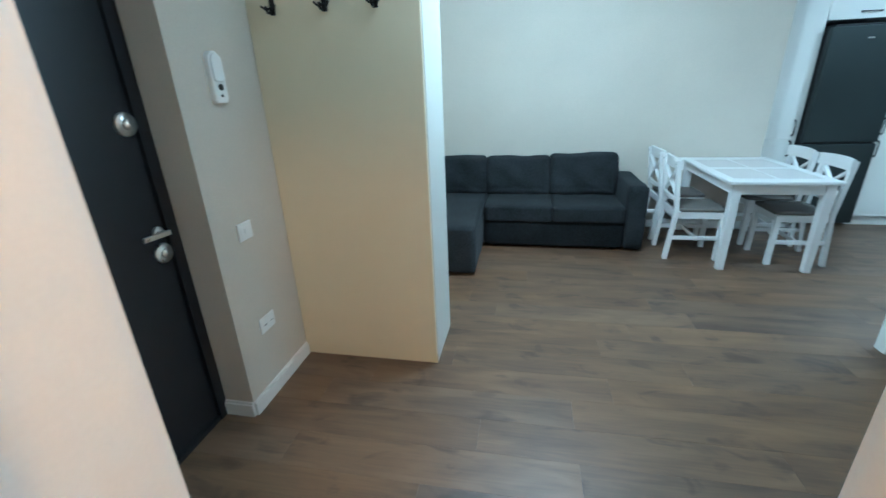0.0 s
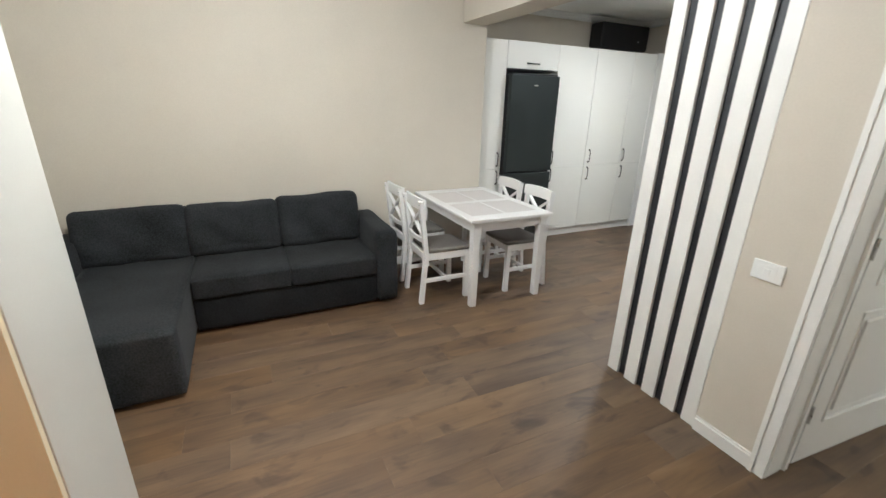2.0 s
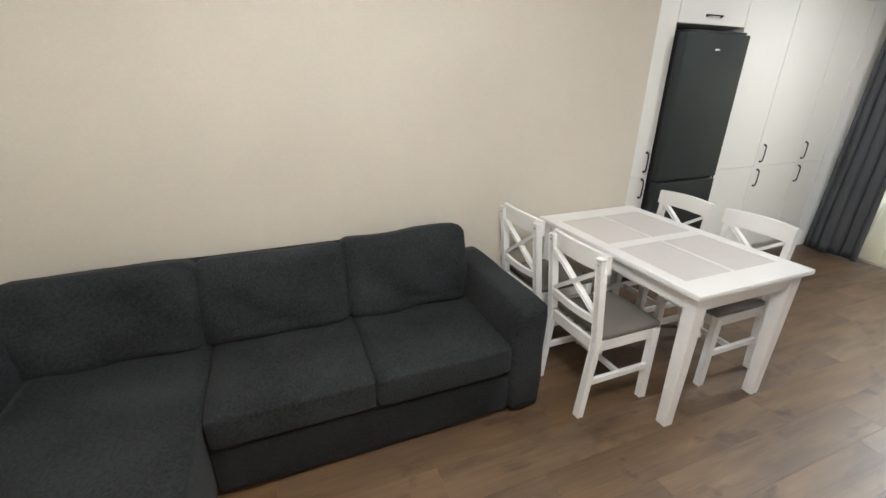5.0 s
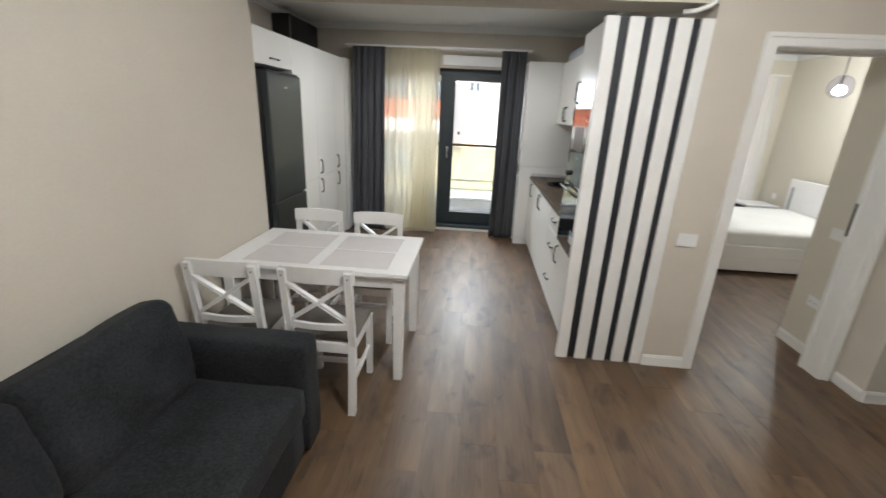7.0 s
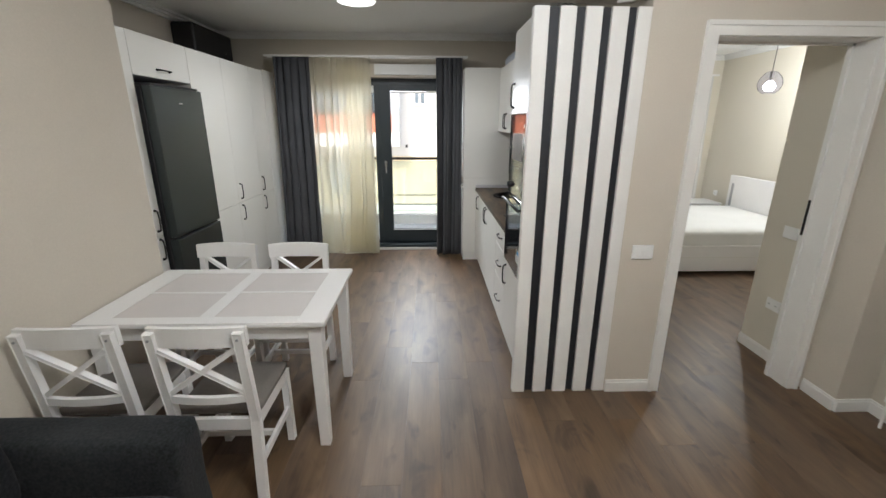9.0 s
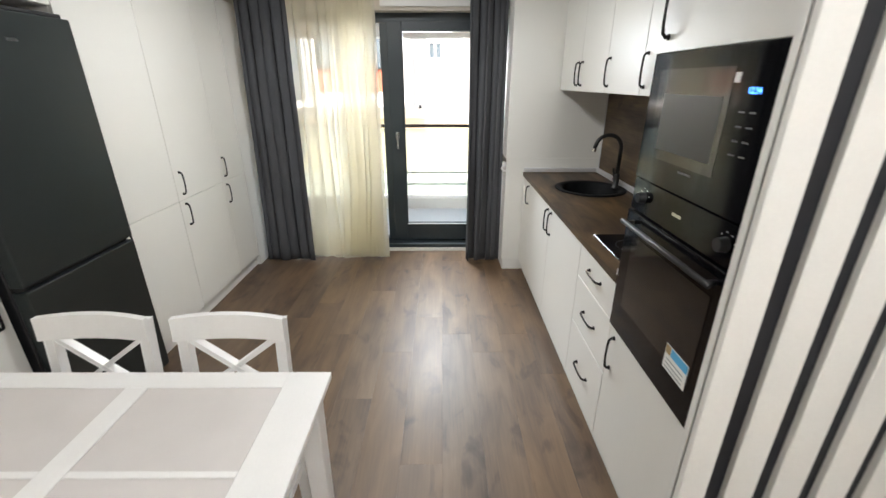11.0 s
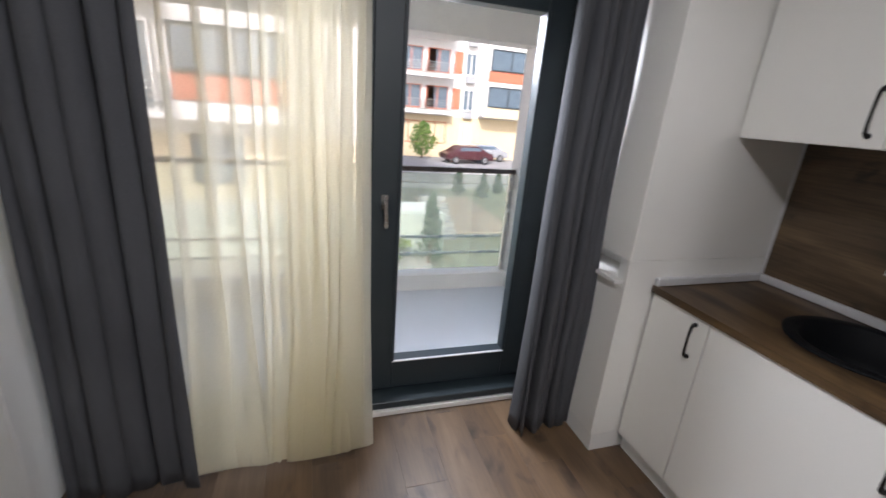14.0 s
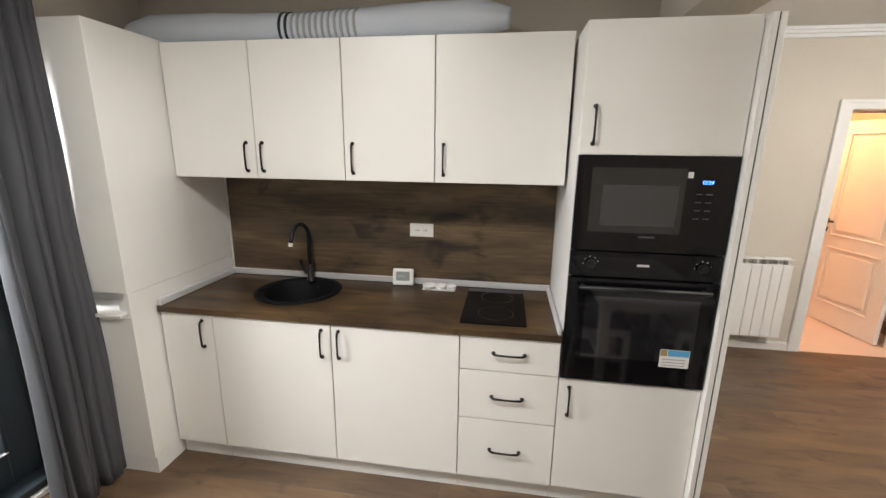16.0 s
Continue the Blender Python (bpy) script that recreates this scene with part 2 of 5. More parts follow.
M_LED = glow("blue_clock_digits", (0.06, 0.22, 1.0), 2.5)
M_SHEET = fabric("white_bed_sheet", (0.78, 0.78, 0.76), 200, 0.05, 0.2)
M_BALTILE = surface("balcony_tile", (0.58, 0.61, 0.66), 0.4, 0, 0.08, 4, 90, 0.08, rand=0.2)
M_FACADE = surface("white_render", (0.74, 0.73, 0.70), 0.9, 0, 0.05, 0.5, 20, 0.1)
M_FACADE2 = surface("cream_render", (0.66, 0.55, 0.36), 0.9, 0, 0.06, 0.5, 20, 0.1)
M_TERRA = surface("terracotta_cladding", (0.50, 0.16, 0.09), 0.85, 0, 0.1, 0.8, 30, 0.1)
M_WINDOW = surface("far_window_glass", (0.10, 0.14, 0.18), 0.12, 0, 0.2, 1, 10, 0.0, spec=0.8)
M_TOWEL = fabric("pale_blue_wrap", (0.60, 0.64, 0.70), 220, 0.06, 0.3)
M_ROSETTE = surface("satin_nickel", (0.62, 0.61, 0.58), 0.3, 0.9, 0.08, 30, 200, 0.05)
M_HALLTILE = surface("cream_hall_tile", (0.62, 0.50, 0.42), 0.35, 0, 0.06, 3, 80, 0.05)


# ---- builders ----
def box(bm, x0, y0, z0, x1, y1, z1, bevel=0.0, seg=1):
    got = bmesh.ops.create_cube(bm, size=1.0)["verts"]
    for v in got:
        v.co = Vector((x0 + (v.co.x + 0.5) * (x1 - x0), y0 + (v.co.y + 0.5) * (y1 - y0), z0 + (v.co.z + 0.5) * (z1 - z0)))
    if bevel:
        edges = list({e for v in got for e in v.link_edges})
        bmesh.ops.bevel(bm, geom=edges, offset=bevel, segments=seg, affect="EDGES", profile=0.5)
    return bm


def cyl(bm, a, b, r, r2=None, n=12):
    a, b = Vector(a), Vector(b)
    d = b - a
    m = Matrix.Translation((a + b) / 2) @ d.to_track_quat("Z", "Y").to_matrix().to_4x4()
    bmesh.ops.create_cone(bm, cap_ends=True, segments=n, radius1=r, radius2=r if r2 is None else r2, depth=d.length, matrix=m)
    return bm


def bar(bm, a, b, w, h, up=(0, 0, 1), bevel=0.0):
    """A straight bar of w by h between two points."""
    a, b = Vector(a), Vector(b)
    d = (b - a).normalized()
    s = d.cross(Vector(up)).normalized()
    u = s.cross(d)
    got = bmesh.ops.create_cube(bm, size=1.0)["verts"]
    for v in got:
        c = v.co.copy()
        v.co = (a + b) / 2 + d * c.y * (b - a).length + s * c.x * w + u * c.z * h
    if bevel:
        bmesh.ops.bevel(bm, geom=list({e for v in got for e in v.link_edges}), offset=bevel, segments=1, affect="EDGES")
    return bm


def tube(bm, pts, r, n=8):
    """A round tube through points."""
    pts = [Vector(p) for p in pts]
    rings = []
    side = None
    for i, p in enumerate(pts):
        d = (pts[min(i + 1, len(pts) - 1)] - pts[max(i - 1, 0)]).normalized()
        if side is None:
            side = d.orthogonal().normalized()
        side = (side - d * side.dot(d)).normalized()
        w = d.cross(side)
        rr = r[i] if isinstance(r, (list, tuple)) else r
        rings.append([bm.verts.new(p + (side * math.cos(q) + w * math.sin(q)) * rr) for q in [2 * math.pi * k / n for k in range(n)]])
    for u, v in zip(rings, rings[1:]):
        for k in range(n):
            bm.faces.new((u[k], u[(k + 1) % n], v[(k + 1) % n], v[k]))
    bm.faces.new(rings[0][::-1])
    bm.faces.new(rings[-1])
    return bm


def lathe(bm, profile, n=24, at=(0, 0, 0)):
    """A turned shape from (radius, height) rows."""
    at = Vector(at)
    rings = [[bm.verts.new(at + Vector((r * math.cos(2 * math.pi * k / n), r * math.sin(2 * math.pi * k / n), z))) for k in range(n)] for r, z in profile]
    for u, v in zip(rings, rings[1:]):
        for k in range(n):
            bm.faces.new((u[k], u[(k + 1) % n], v[(k + 1) % n], v[k]))
    return bm


def part(name, bm, material, parent=None, label="", smooth=False):
    bmesh.ops.recalc_face_normals(bm, faces=bm.faces)
    me = bpy.data.meshes.new(name)
    bm.to_mesh(me)
    bm.free()
    if smooth:
        for p in me.polygons:
            p.use_smooth = True
    me.materials.append(material)
    ob = new(name, me)
    if parent:
        ob.parent = parent
    if label:
        ob["label"] = label
    return ob


def thing(name, label, category, group="", at=(0, 0, 0), turn=0.0):
    ob = new(name)
    ob.matrix_world = pose(*at, 0, 0, turn)
    ob.empty_display_size = 0.1
    return tagged(ob, label, category, group)


def B(*a, **k):
    return box(bmesh.new(), *a, **k)


def struct(name, bm, material, label, category):
    return tagged(part(name, bm, material), label, category, kind="structure")


def skirting(bm, x0, y0, x1, y1, nx, ny, h=0.08, d=0.016):
    """A skirting board along a wall's foot; n points into the room."""
    ax, ay, bx, by = x0, y0, x1, y1
    xs, ys = sorted((ax, bx)), sorted((ay, by))
    if nx:
        box(bm, min(ax, ax + nx * d), ys[0], 0.0, max(ax, ax + nx * d), ys[1], h - 0.012)
        box(bm, min(ax, ax + nx * d * 0.6), ys[0], h - 0.012, max(ax, ax + nx * d * 0.6), ys[1], h)
    else:
        box(bm, xs[0], min(ay, ay + ny * d), 0.0, xs[1], max(ay, ay + ny * d), h - 0.012)
        box(bm, xs[0], min(ay, ay + ny * d * 0.6), h - 0.012, xs[1], max(ay, ay + ny * d * 0.6), h)


# ---- the large structure ----
CEIL = 2.68
XW, XN, XE, YS, YN = 0.33, -0.48, 4.68, -3.34, 3.20
bm = bmesh.new()
box(bm, XN - 0.2, YS - 0.2, 0, XW, 0.25, CEIL + 0.1)
struct("wall_west", bm, M_WALL, "beige plastered wall behind the sofa and table", "wall")
struct("wall_west_niche", B(XN - 0.2, 0.25, 0, XN, YN + 0.3, CEIL + 0.1), M_WALL, "beige wall behind the tall white cabinets", "wall")
bm = bmesh.new()
box(bm, XW, YS - 0.3, 0, 3.60, YS, CEIL + 0.1)
box(bm, 3.60, YS - 0.3, 2.08, 4.52, YS, CEIL + 0.1)
box(bm, 4.52, YS - 0.3, 0, 4.80, YS, CEIL + 0.1)
struct("wall_south", bm, M_WALL, "beige plastered wall with the entrance door", "wall")
DY0, DY1 = -2.55, -1.715
bm = bmesh.new()
box(bm, XE, YS, 0, XE + 0.20, DY0 - 0.02, CEIL + 0.1)
box(bm, XE, DY0 - 0.02, 2.10, XE + 0.20, DY1 + 0.02, CEIL + 0.1)
box(bm, XE, DY1 + 0.02, 0, XE + 0.20, 0.16, CEIL + 0.1)
box(bm, 4.46, -0.235, 0, XE, 0.0, CEIL + 0.1)
struct("wall_east", bm, M_WALL, "beige wall with radiator, inner doorway and boxed corner", "wall")
BX0, BX1 = 3.50, 4.355
bm = bmesh.new()
box(bm, 3.144, 0.0, 0, BX0 - 0.02, 0.16, CEIL + 0.1)
box(bm, BX0 - 0.02, 0.0, 2.11, BX1 + 0.02, 0.16, CEIL + 0.1)
box(bm, BX1 + 0.02, 0.0, 0, XE, 0.16, CEIL + 0.1)
box(bm, 3.24, 0.16, 0, 3.40, YN + 0.3, CEIL + 0.1)
struct("wall_north", bm, M_WALL, "beige partition wall with the bedroom doorway", "wall")
WX0, WX1, WZ1 = 0.20, 2.395, 2.20
bm = bmesh.new()
box(bm, XN, YN, 0, WX0, YN + 0.3, CEIL + 0.1)
box(bm, WX0, YN, WZ1, WX1, YN + 0.3, CEIL + 0.1)
box(bm, WX1, YN, 0, 3.24, YN + 0.3, CEIL + 0.1)
struct("wall_window", bm, M_WALL, "beige outer wall round the balcony door", "wall")
struct("beam", B(XW, -0.005, 2.295, 3.144, 0.25, CEIL + 0.1), M_WALL, "beige ceiling beam between kitchen and living room", "beam")
struct("ceiling", B(XN - 0.2, YS - 0.3, CEIL, 7.2, 5.2, CEIL + 0.15), M_CEIL, "white painted ceiling", "ceiling")

# cornice round kitchen and living room
bm = bmesh.new()


def cornice(x0, y0, x1, y1):
    for d, z in ((0.065, 0.022), (0.045, 0.045), (0.022, 0.07)):
        if x0 == x1:
            s = 1 if x0 < 2 else -1
            box(bm, min(x0, x0 + s * d), y0, CEIL - z, max(x0, x0 + s * d), y1, CEIL - z + 0.025)
        else:
            s = 1 if y0 < (1.5 if y0 > 0.1 else -1.5) else -1
            box(bm, x0, min(y0, y0 + s * d), CEIL - z, x1, max(y0, y0 + s * d), CEIL - z + 0.025)


cornice(XN, YN, 3.24, YN)
cornice(XN, 0.25, 3.24, 0.25)
cornice(XN, 0.25, XN, YN)
cornice(3.24, 0.25, 3.24, YN)
cornice(XW, YS, XE, YS)
cornice(XW, -0.005, XE, -0.005)
cornice(XW, YS, XW, 0)
cornice(XE, YS, XE, 0)
struct("cornice_trim", bm, M_CEIL, "white stepped cornice moulding under the ceiling", "cornice")

bm = bmesh.new()
for d, z in ((0.065, 0.022), (0.045, 0.045), (0.022, 0.07)):
    box(bm, 6.62 - d, 0.615, CEIL - z, 6.62, 4.60, CEIL - z + 0.025)
    box(bm, 3.40, 4.60 - d, CEIL - z, 6.62 - d, 4.60, CEIL - z + 0.025)
struct("cornice_bedroom", bm, M_CEIL, "white stepped cornice moulding in the bedroom", "cornice")

# skirting boards
bm = bmesh.new()
skirting(bm, XW, YS, XW, 0.25, 1, 0)
skirting(bm, XW, YS, 2.62, YS, 0, 1)
skirting(bm, 3.06, YS, 3.60, YS, 0, 1)
skirting(bm, 3.60, YS - 0.16, 3.60, YS, 1, 0)
skirting(bm, XE, DY1 + 0.101, XE, -0.235, -1, 0)
skirting(bm, XE, YS, XE, DY0 - 0.101, -1, 0)
skirting(bm, 4.46, -0.235, 4.46, -0.02, -1, 0)
skirting(bm, 4.46, -0.235, XE, -0.235, 0, -1)
skirting(bm, 3.15, 0.0, 3.455, 0.0, 0, -1)
skirting(bm, 4.50, 0.16, 4.50, 0.615, -1, 0)
skirting(bm, 3.40, 0.16, 3.40, 4.6, 1, 0)
struct("baseboard", bm, M_TRIM, "white painted skirting board with a moulded top", "baseboard")

# bedroom and hall shells
bm = bmesh.new()
box(bm, 4.50, 0.16, 0, 6.75, 0.615, CEIL)
box(bm, 6.62, 0.615, 0, 6.75, 4.75, CEIL)
box(bm, 3.40, 4.60, 0, 4.9, 4.75, CEIL)
box(bm, 4.9, 4.60, 2.4, 6.35, 4.75, CEIL)
box(bm, 6.35, 4.60, 0, 6.62, 4.75, CEIL)
box(bm, 3.24, YN + 0.3, 0, 3.40, 4.75, CEIL)
struct("wall_bedroom", bm, surface("bedroom_cream_paint", (0.64, 0.60, 0.51), 0.85, 0, 0.03, 1.5, 140, 0.1, spec=0.25), "warm cream bedroom walls", "wall")
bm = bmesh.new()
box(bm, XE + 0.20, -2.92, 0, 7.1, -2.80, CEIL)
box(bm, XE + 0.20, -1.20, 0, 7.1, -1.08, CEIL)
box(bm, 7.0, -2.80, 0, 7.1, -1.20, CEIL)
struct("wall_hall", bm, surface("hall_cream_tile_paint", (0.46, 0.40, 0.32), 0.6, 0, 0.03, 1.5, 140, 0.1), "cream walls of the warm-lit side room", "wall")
bm = bmesh.new()
box(bm, XE - 0.002, -2.80, -0.06, 7.0, -1.2, 0.003)
struct("floor_hall", bm, M_HALLTILE, "cream tiled floor of the side room", "floor")


def door_frame(name, x0, x1, y0, y1, h, label, along="x", cw=0.072):
    """Lining and casings of a doorway in a wall that runs along x, from y0 (room side) to y1."""
    ob = tagged(new(name), label, "door frame", kind="structure")
    T = (lambda bm: bm) if along == "x" else (lambda bm: (bmesh.ops.transform(bm, matrix=Matrix(((0, 1, 0, 0), (1, 0, 0, 0), (0, 0, 1, 0), (0, 0, 0, 1))), verts=bm.verts), bm)[1])
    lin = bmesh.new()
    box(lin, x0 - 0.02, y0, 0, x0, y1, h + 0.02)
    box(lin, x1, y0, 0, x1 + 0.02, y1, h + 0.02)
    box(lin, x0, y0, h, x1, y1, h + 0.02)
    s = 1 if y1 > y0 else -1
    ym = y0 + (y1 - y0) * 0.80
    box(lin, x0, min(ym, y1 - s * 0.003), 0, x0 + 0.012, max(ym, y1 - s * 0.003), h)
    box(lin, x1 - 0.012, min(ym, y1 - s * 0.003), 0, x1, max(ym, y1 - s * 0.003), h)
    box(lin, x0, min(ym, y1 - s * 0.003), h - 0.012, x1, max(ym, y1 - s * 0.003), h)
    part("lining", T(lin), M_TRIM, ob)
    for yy, s2 in ((y0, -s), (y1, s)):
        for k, (xa, xb) in enumerate(((x0 - cw, x0 - 0.004), (x1 + 0.004, x1 + cw))):
            c = bmesh.new()
            box(c, xa, min(yy, yy + s2 * 0.016), 0, xb, max(yy, yy + s2 * 0.016), h + 0.004)
            xi = (xa + 0.002, xa + 0.022) if k == 0 else (xb - 0.022, xb - 0.002)
            box(c, xi[0], min(yy, yy + s2 * 0.024), 0, xi[1], max(yy, yy + s2 * 0.024), h + 0.05)
            part("casing", T(c), M_TRIM, ob)
        c = bmesh.new()
        box(c, x0 - cw, min(yy, yy + s2 * 0.016), h + 0.004, x1 + cw, max(yy, yy + s2 * 0.016), h + 0.072)
        box(c, x0 - cw + 0.002, min(yy, yy + s2 * 0.024), h + 0.0505, x1 + cw - 0.002, max(yy, yy + s2 * 0.024), h + 0.074)
        part("casing", T(c), M_TRIM, ob)
    return ob


door_frame("door_frame_1", BX0, BX1, 0.0, 0.16, 2.09, "white painted bedroom door frame with moulded casings")
door_frame("door_frame_2", DY0, DY1, XE, XE + 0.20, 2.08, "white painted door frame of the side room", "y", 0.1)


def panel_leaf(name, w, h, m, label, handle_label):
    """A white door leaf with two raised panels; the hinge is at x = 0, the leaf runs along +x, thickness along y."""
    ob = thing(name, label, "door")
    t = 0.04
    st = 0.115
    z1, z2 = 0.22, 0.80
    body = bmesh.new()
    box(body, 0, -t / 2 + 0.006, 0.006, w, t / 2 - 0.006, h)
    for s in (-1, 1):
        ya, yb = sorted((s * (t / 2 - 0.006), s * t / 2))
        box(body, 0, ya, 0.006, st, yb, h)
        box(body, w - st, ya, 0.006, w, yb, h)
        for za, zb in ((0.006, z1), (z2, z2 + 0.12), (h - st, h)):
            box(body, st, ya, za, w - st, yb, zb)
    part("leaf", body, M_TRIM, ob)
    for s in (-1, 1):
        for za, zb in ((z1, z2), (z2 + 0.12, h - st)):
            p = bmesh.new()
            ya, yb = sorted((s * (t / 2 - 0.007), s * (t / 2 + 0.003)))
            box(p, st + 0.05, ya, za + 0.05, w - st - 0.05, yb, zb - 0.05, 0.008)
            for q in ((st, za, st + 0.014, zb), (w - st - 0.014, za, w - st, zb), (st + 0.014, za, w - st - 0.014, za + 0.014), (st + 0.014, zb - 0.014, w - st - 0.014, zb)):
                y3, y4 = sorted((s * (t / 2 - 0.007), s * (t / 2 + 0.006)))
                box(p, q[0], y3, q[1], q[2], y4, q[3], 0.003)
            part("panel", p, M_TRIM, ob)
    hd = bmesh.new()
    for s in (-1, 1):
        y1, y2 = sorted((s * t / 2, s * (t / 2 + 0.008)))
        box(hd, w - 0.085, y1, 1.035, w - 0.035, y2, 1.085, 0.003)
        box(hd, w - 0.085, y1, 0.945, w - 0.035, y2, 0.995, 0.003)
        cyl(hd, (w - 0.06, s * t / 2, 1.06), (w - 0.06, s * (t / 2 + 0.05), 1.06), 0.009)
        y3, y4 = sorted((s * (t / 2 + 0.04), s * (t / 2 + 0.058)))
        box(hd, w - 0.185, y3, 1.05, w - 0.05, y4, 1.07, 0.004)
    part("door_handle", hd, M_BLACK, ob, handle_label)
    for z in (0.25, 1.05, 1.8):
        hb = bmesh.new()
        cyl(hb, (-0.002, -t / 2 - 0.004, z), (-0.002, -t / 2 - 0.004, z + 0.09), 0.007)
        part("hinge", hb, M_METAL, ob)
    ob.matrix_world = m
    return ob


panel_leaf("bedroom_door", 0.815, 2.06, pose(BX0 - 0.016, 0.202, 0.002, 0, 0, 85.5), "white two-panel bedroom door standing open", "black square door handle")
panel_leaf("side_room_door", 0.80, 2.05, pose(XE + 0.238, DY0 + 0.050, 0.005, 0, 0, 8), "white two-panel door standing open in warm light", "black square door handle")

tagged(part("strike_plate", B(BX1 - 0.0155, 0.136, 1.00, BX1 - 0.0122, 0.154, 1.22, 0.001), M_BLACK), "black metal strike plate on the white door lining", "strike plate")

# entrance door in its recess
ob = thing("entrance_door", "black textured steel entrance door, closed", "door")
b2 = bmesh.new()
box(b2, 3.655, -3.56, 0.03, 4.465, -3.51, 2.03, 0.004)
part("leaf", b2, M_BLACKDOOR, ob)
b2 = bmesh.new()
box(b2, 3.602, -3.57, 0.0, 3.655, -3.495, 2.08)
box(b2, 4.465, -3.57, 0.0, 4.518, -3.495, 2.08)
box(b2, 3.655, -3.57, 2.03, 4.465, -3.495, 2.08)
box(b2, 3.655, -3.57, 0.0, 4.465, -3.50, 0.025)
part("frame", b2, M_BLACKDOOR, ob)
for z, r in ((1.425, 0.045), (0.914, 0.043), (1.004, 0.024)):
    b2 = bmesh.new()
    cyl(b2, (3.694, -3.51, z), (3.694, -3.498, z), r, r * 0.92, 24)
    cyl(b2, (3.694, -3.50, z), (3.694, -3.488, z), r * 0.45, None, 16)
    part("lock_rosette", b2, M_ROSETTE, ob, "round satin nickel lock plate", True)
b2 = bmesh.new()
cyl(b2, (3.694, -3.50, 1.004), (3.694, -3.455, 1.004), 0.009)
bar(b2, (3.684, -3.455, 1.004), (3.812, -3.455, 1.010), 0.014, 0.02, bevel=0.003)
part("lever_handle", b2, M_ROSETTE, ob, "satin nickel lever handle")


# ---- living room ----
def soft_box(bm, x0, y0, z0, x1, y1, z1, r=0.03, puff=0.0, cuts=6):
    """An upholstered block with rounded edges and a slight bulge."""
    t = bmesh.new()
    box(t, x0, y0, z0, x1, y1, z1)
    bmesh.ops.subdivide_edges(t, edges=t.edges[:], cuts=cuts, use_grid_fill=True)
    c = Vector(((x0 + x1) / 2, (y0 + y1) / 2, (z0 + z1) / 2))
    h = Vector(((x1 - x0) / 2, (y1 - y0) / 2, (z1 - z0) / 2))
    for v in t.verts:
        d = v.co - c
        u = [d[i] / h[i] for i in range(3)]
        for i in range(3):
            o = [abs(u[k]) for k in range(3) if k != i]
            d[i] += math.copysign(puff * (1 - o[0] ** 2) * (1 - o[1] ** 2), u[i]) if abs(u[i]) > 0.99 else 0
        # rounding: pull the outer shell in at edges
        q = Vector([max(abs(d[i]) - (h[i] - r), 0) for i in range(3)])
        if q.length > r and q.length > 0:
            f = r / q.length
            for i in range(3):
                if abs(d[i]) > h[i] - r:
                    d[i] = math.copysign(h[i] - r + q[i] * f, d[i])
        w = noise.noise(v.co * 7.0) * 0.004
        v.co = c + d + Vector((w, w, w))
    me = bpy.data.meshes.new("tmp")
    t.to_mesh(me)
    t.free()
    bm.from_mesh(me)
    bpy.data.meshes.remove(me)
    return bm


def S(*a, **k):
    return soft_box(bmesh.new(), *a, **k)


sofa = thing("corner_sofa", "charcoal grey fabric corner sofa with chaise and loose back cushions", "sofa", at=(0.33, -2.1, 0))


def sp(name, bm, mat, label=""):
    bmesh.ops.translate(bm, vec=(-0.33, 2.1, 0), verts=bm.verts)
    return part(name, bm, mat, sofa, label, True)


sp("base", S(0.40, -2.43, 0.025, 1.125, -1.125, 0.27, r=0.015, cuts=8), M_SOFA_SHADED)
sp("armrest", S(0.345, -1.125, 0.025, 1.15, -0.948, 0.62, r=0.03, puff=0.006, cuts=8), M_SOFA)
sp("armrest", S(0.345, -3.305, 0.025, 1.17, -3.118, 0.62, r=0.03, puff=0.006, cuts=8), M_SOFA)
sp("backrest", S(0.345, -3.118, 0.025, 0.455, -1.10, 0.768, r=0.03, puff=0.004, cuts=10), M_SOFA_SHADED)
sp("seat_cushion", S(0.45, -1.777, 0.272, 1.150, -1.128, 0.425, r=0.022, puff=0.010, cuts=10), M_SOFA)
sp("seat_cushion", S(0.45, -2.425, 0.272, 1.146, -1.779, 0.425, r=0.022, puff=0.010, cuts=10), M_SOFA)
sp("chaise", S(0.45, -3.113, 0.028, 1.848, -2.434, 0.43, r=0.016, puff=0.006, cuts=14), M_SOFA)
for y0, y1, lean, h in ((-3.150, -2.455, 12, 0.415), (-2.45, -1.795, 12, 0.41), (-1.79, -1.13, 13, 0.43)):
    c = S(-0.085, y0 - 0.012, 0.0, 0.085, y1 + 0.012, h, r=0.055, puff=0.024, cuts=26)
    for v in c.verts:
        # slack folds towards the foot of the cushion
        v.co.x += 0.012 * math.sin(v.co.y * 19 + v.co.z * 23) * max(0, 1 - v.co.z / h) + 0.008 * noise.noise(Vector((v.co.y * 6, v.co.z * 6, 1.7)))
        v.co.z += 0.014 * noise.noise(Vector((v.co.y * 3.3, 0.4, 2.0)))
        # creases that run up from the lower corners
        e = (v.co.y - y0) / (y1 - y0)
        for c0, sl in ((0.12, 0.5), (0.30, 0.22), (0.86, -0.45), (0.66, -0.20)):
            q = (v.co.z / h - 0.16 - sl * (e - c0)) / 0.035
            v.co.x -= 0.014 * math.exp(-q * q) * max(0, 1 - abs(e - c0) / 0.22)
    bmesh.ops.transform(c, matrix=pose(0.585, 0, 0.405, 0, -lean, 0), verts=c.verts)
    sp("back_cushion", c, M_SOFA)
sp("seam", B(1.127, -2.425, 0.262, 1.132, -1.128, 0.268), M_SOFA_SHADED)
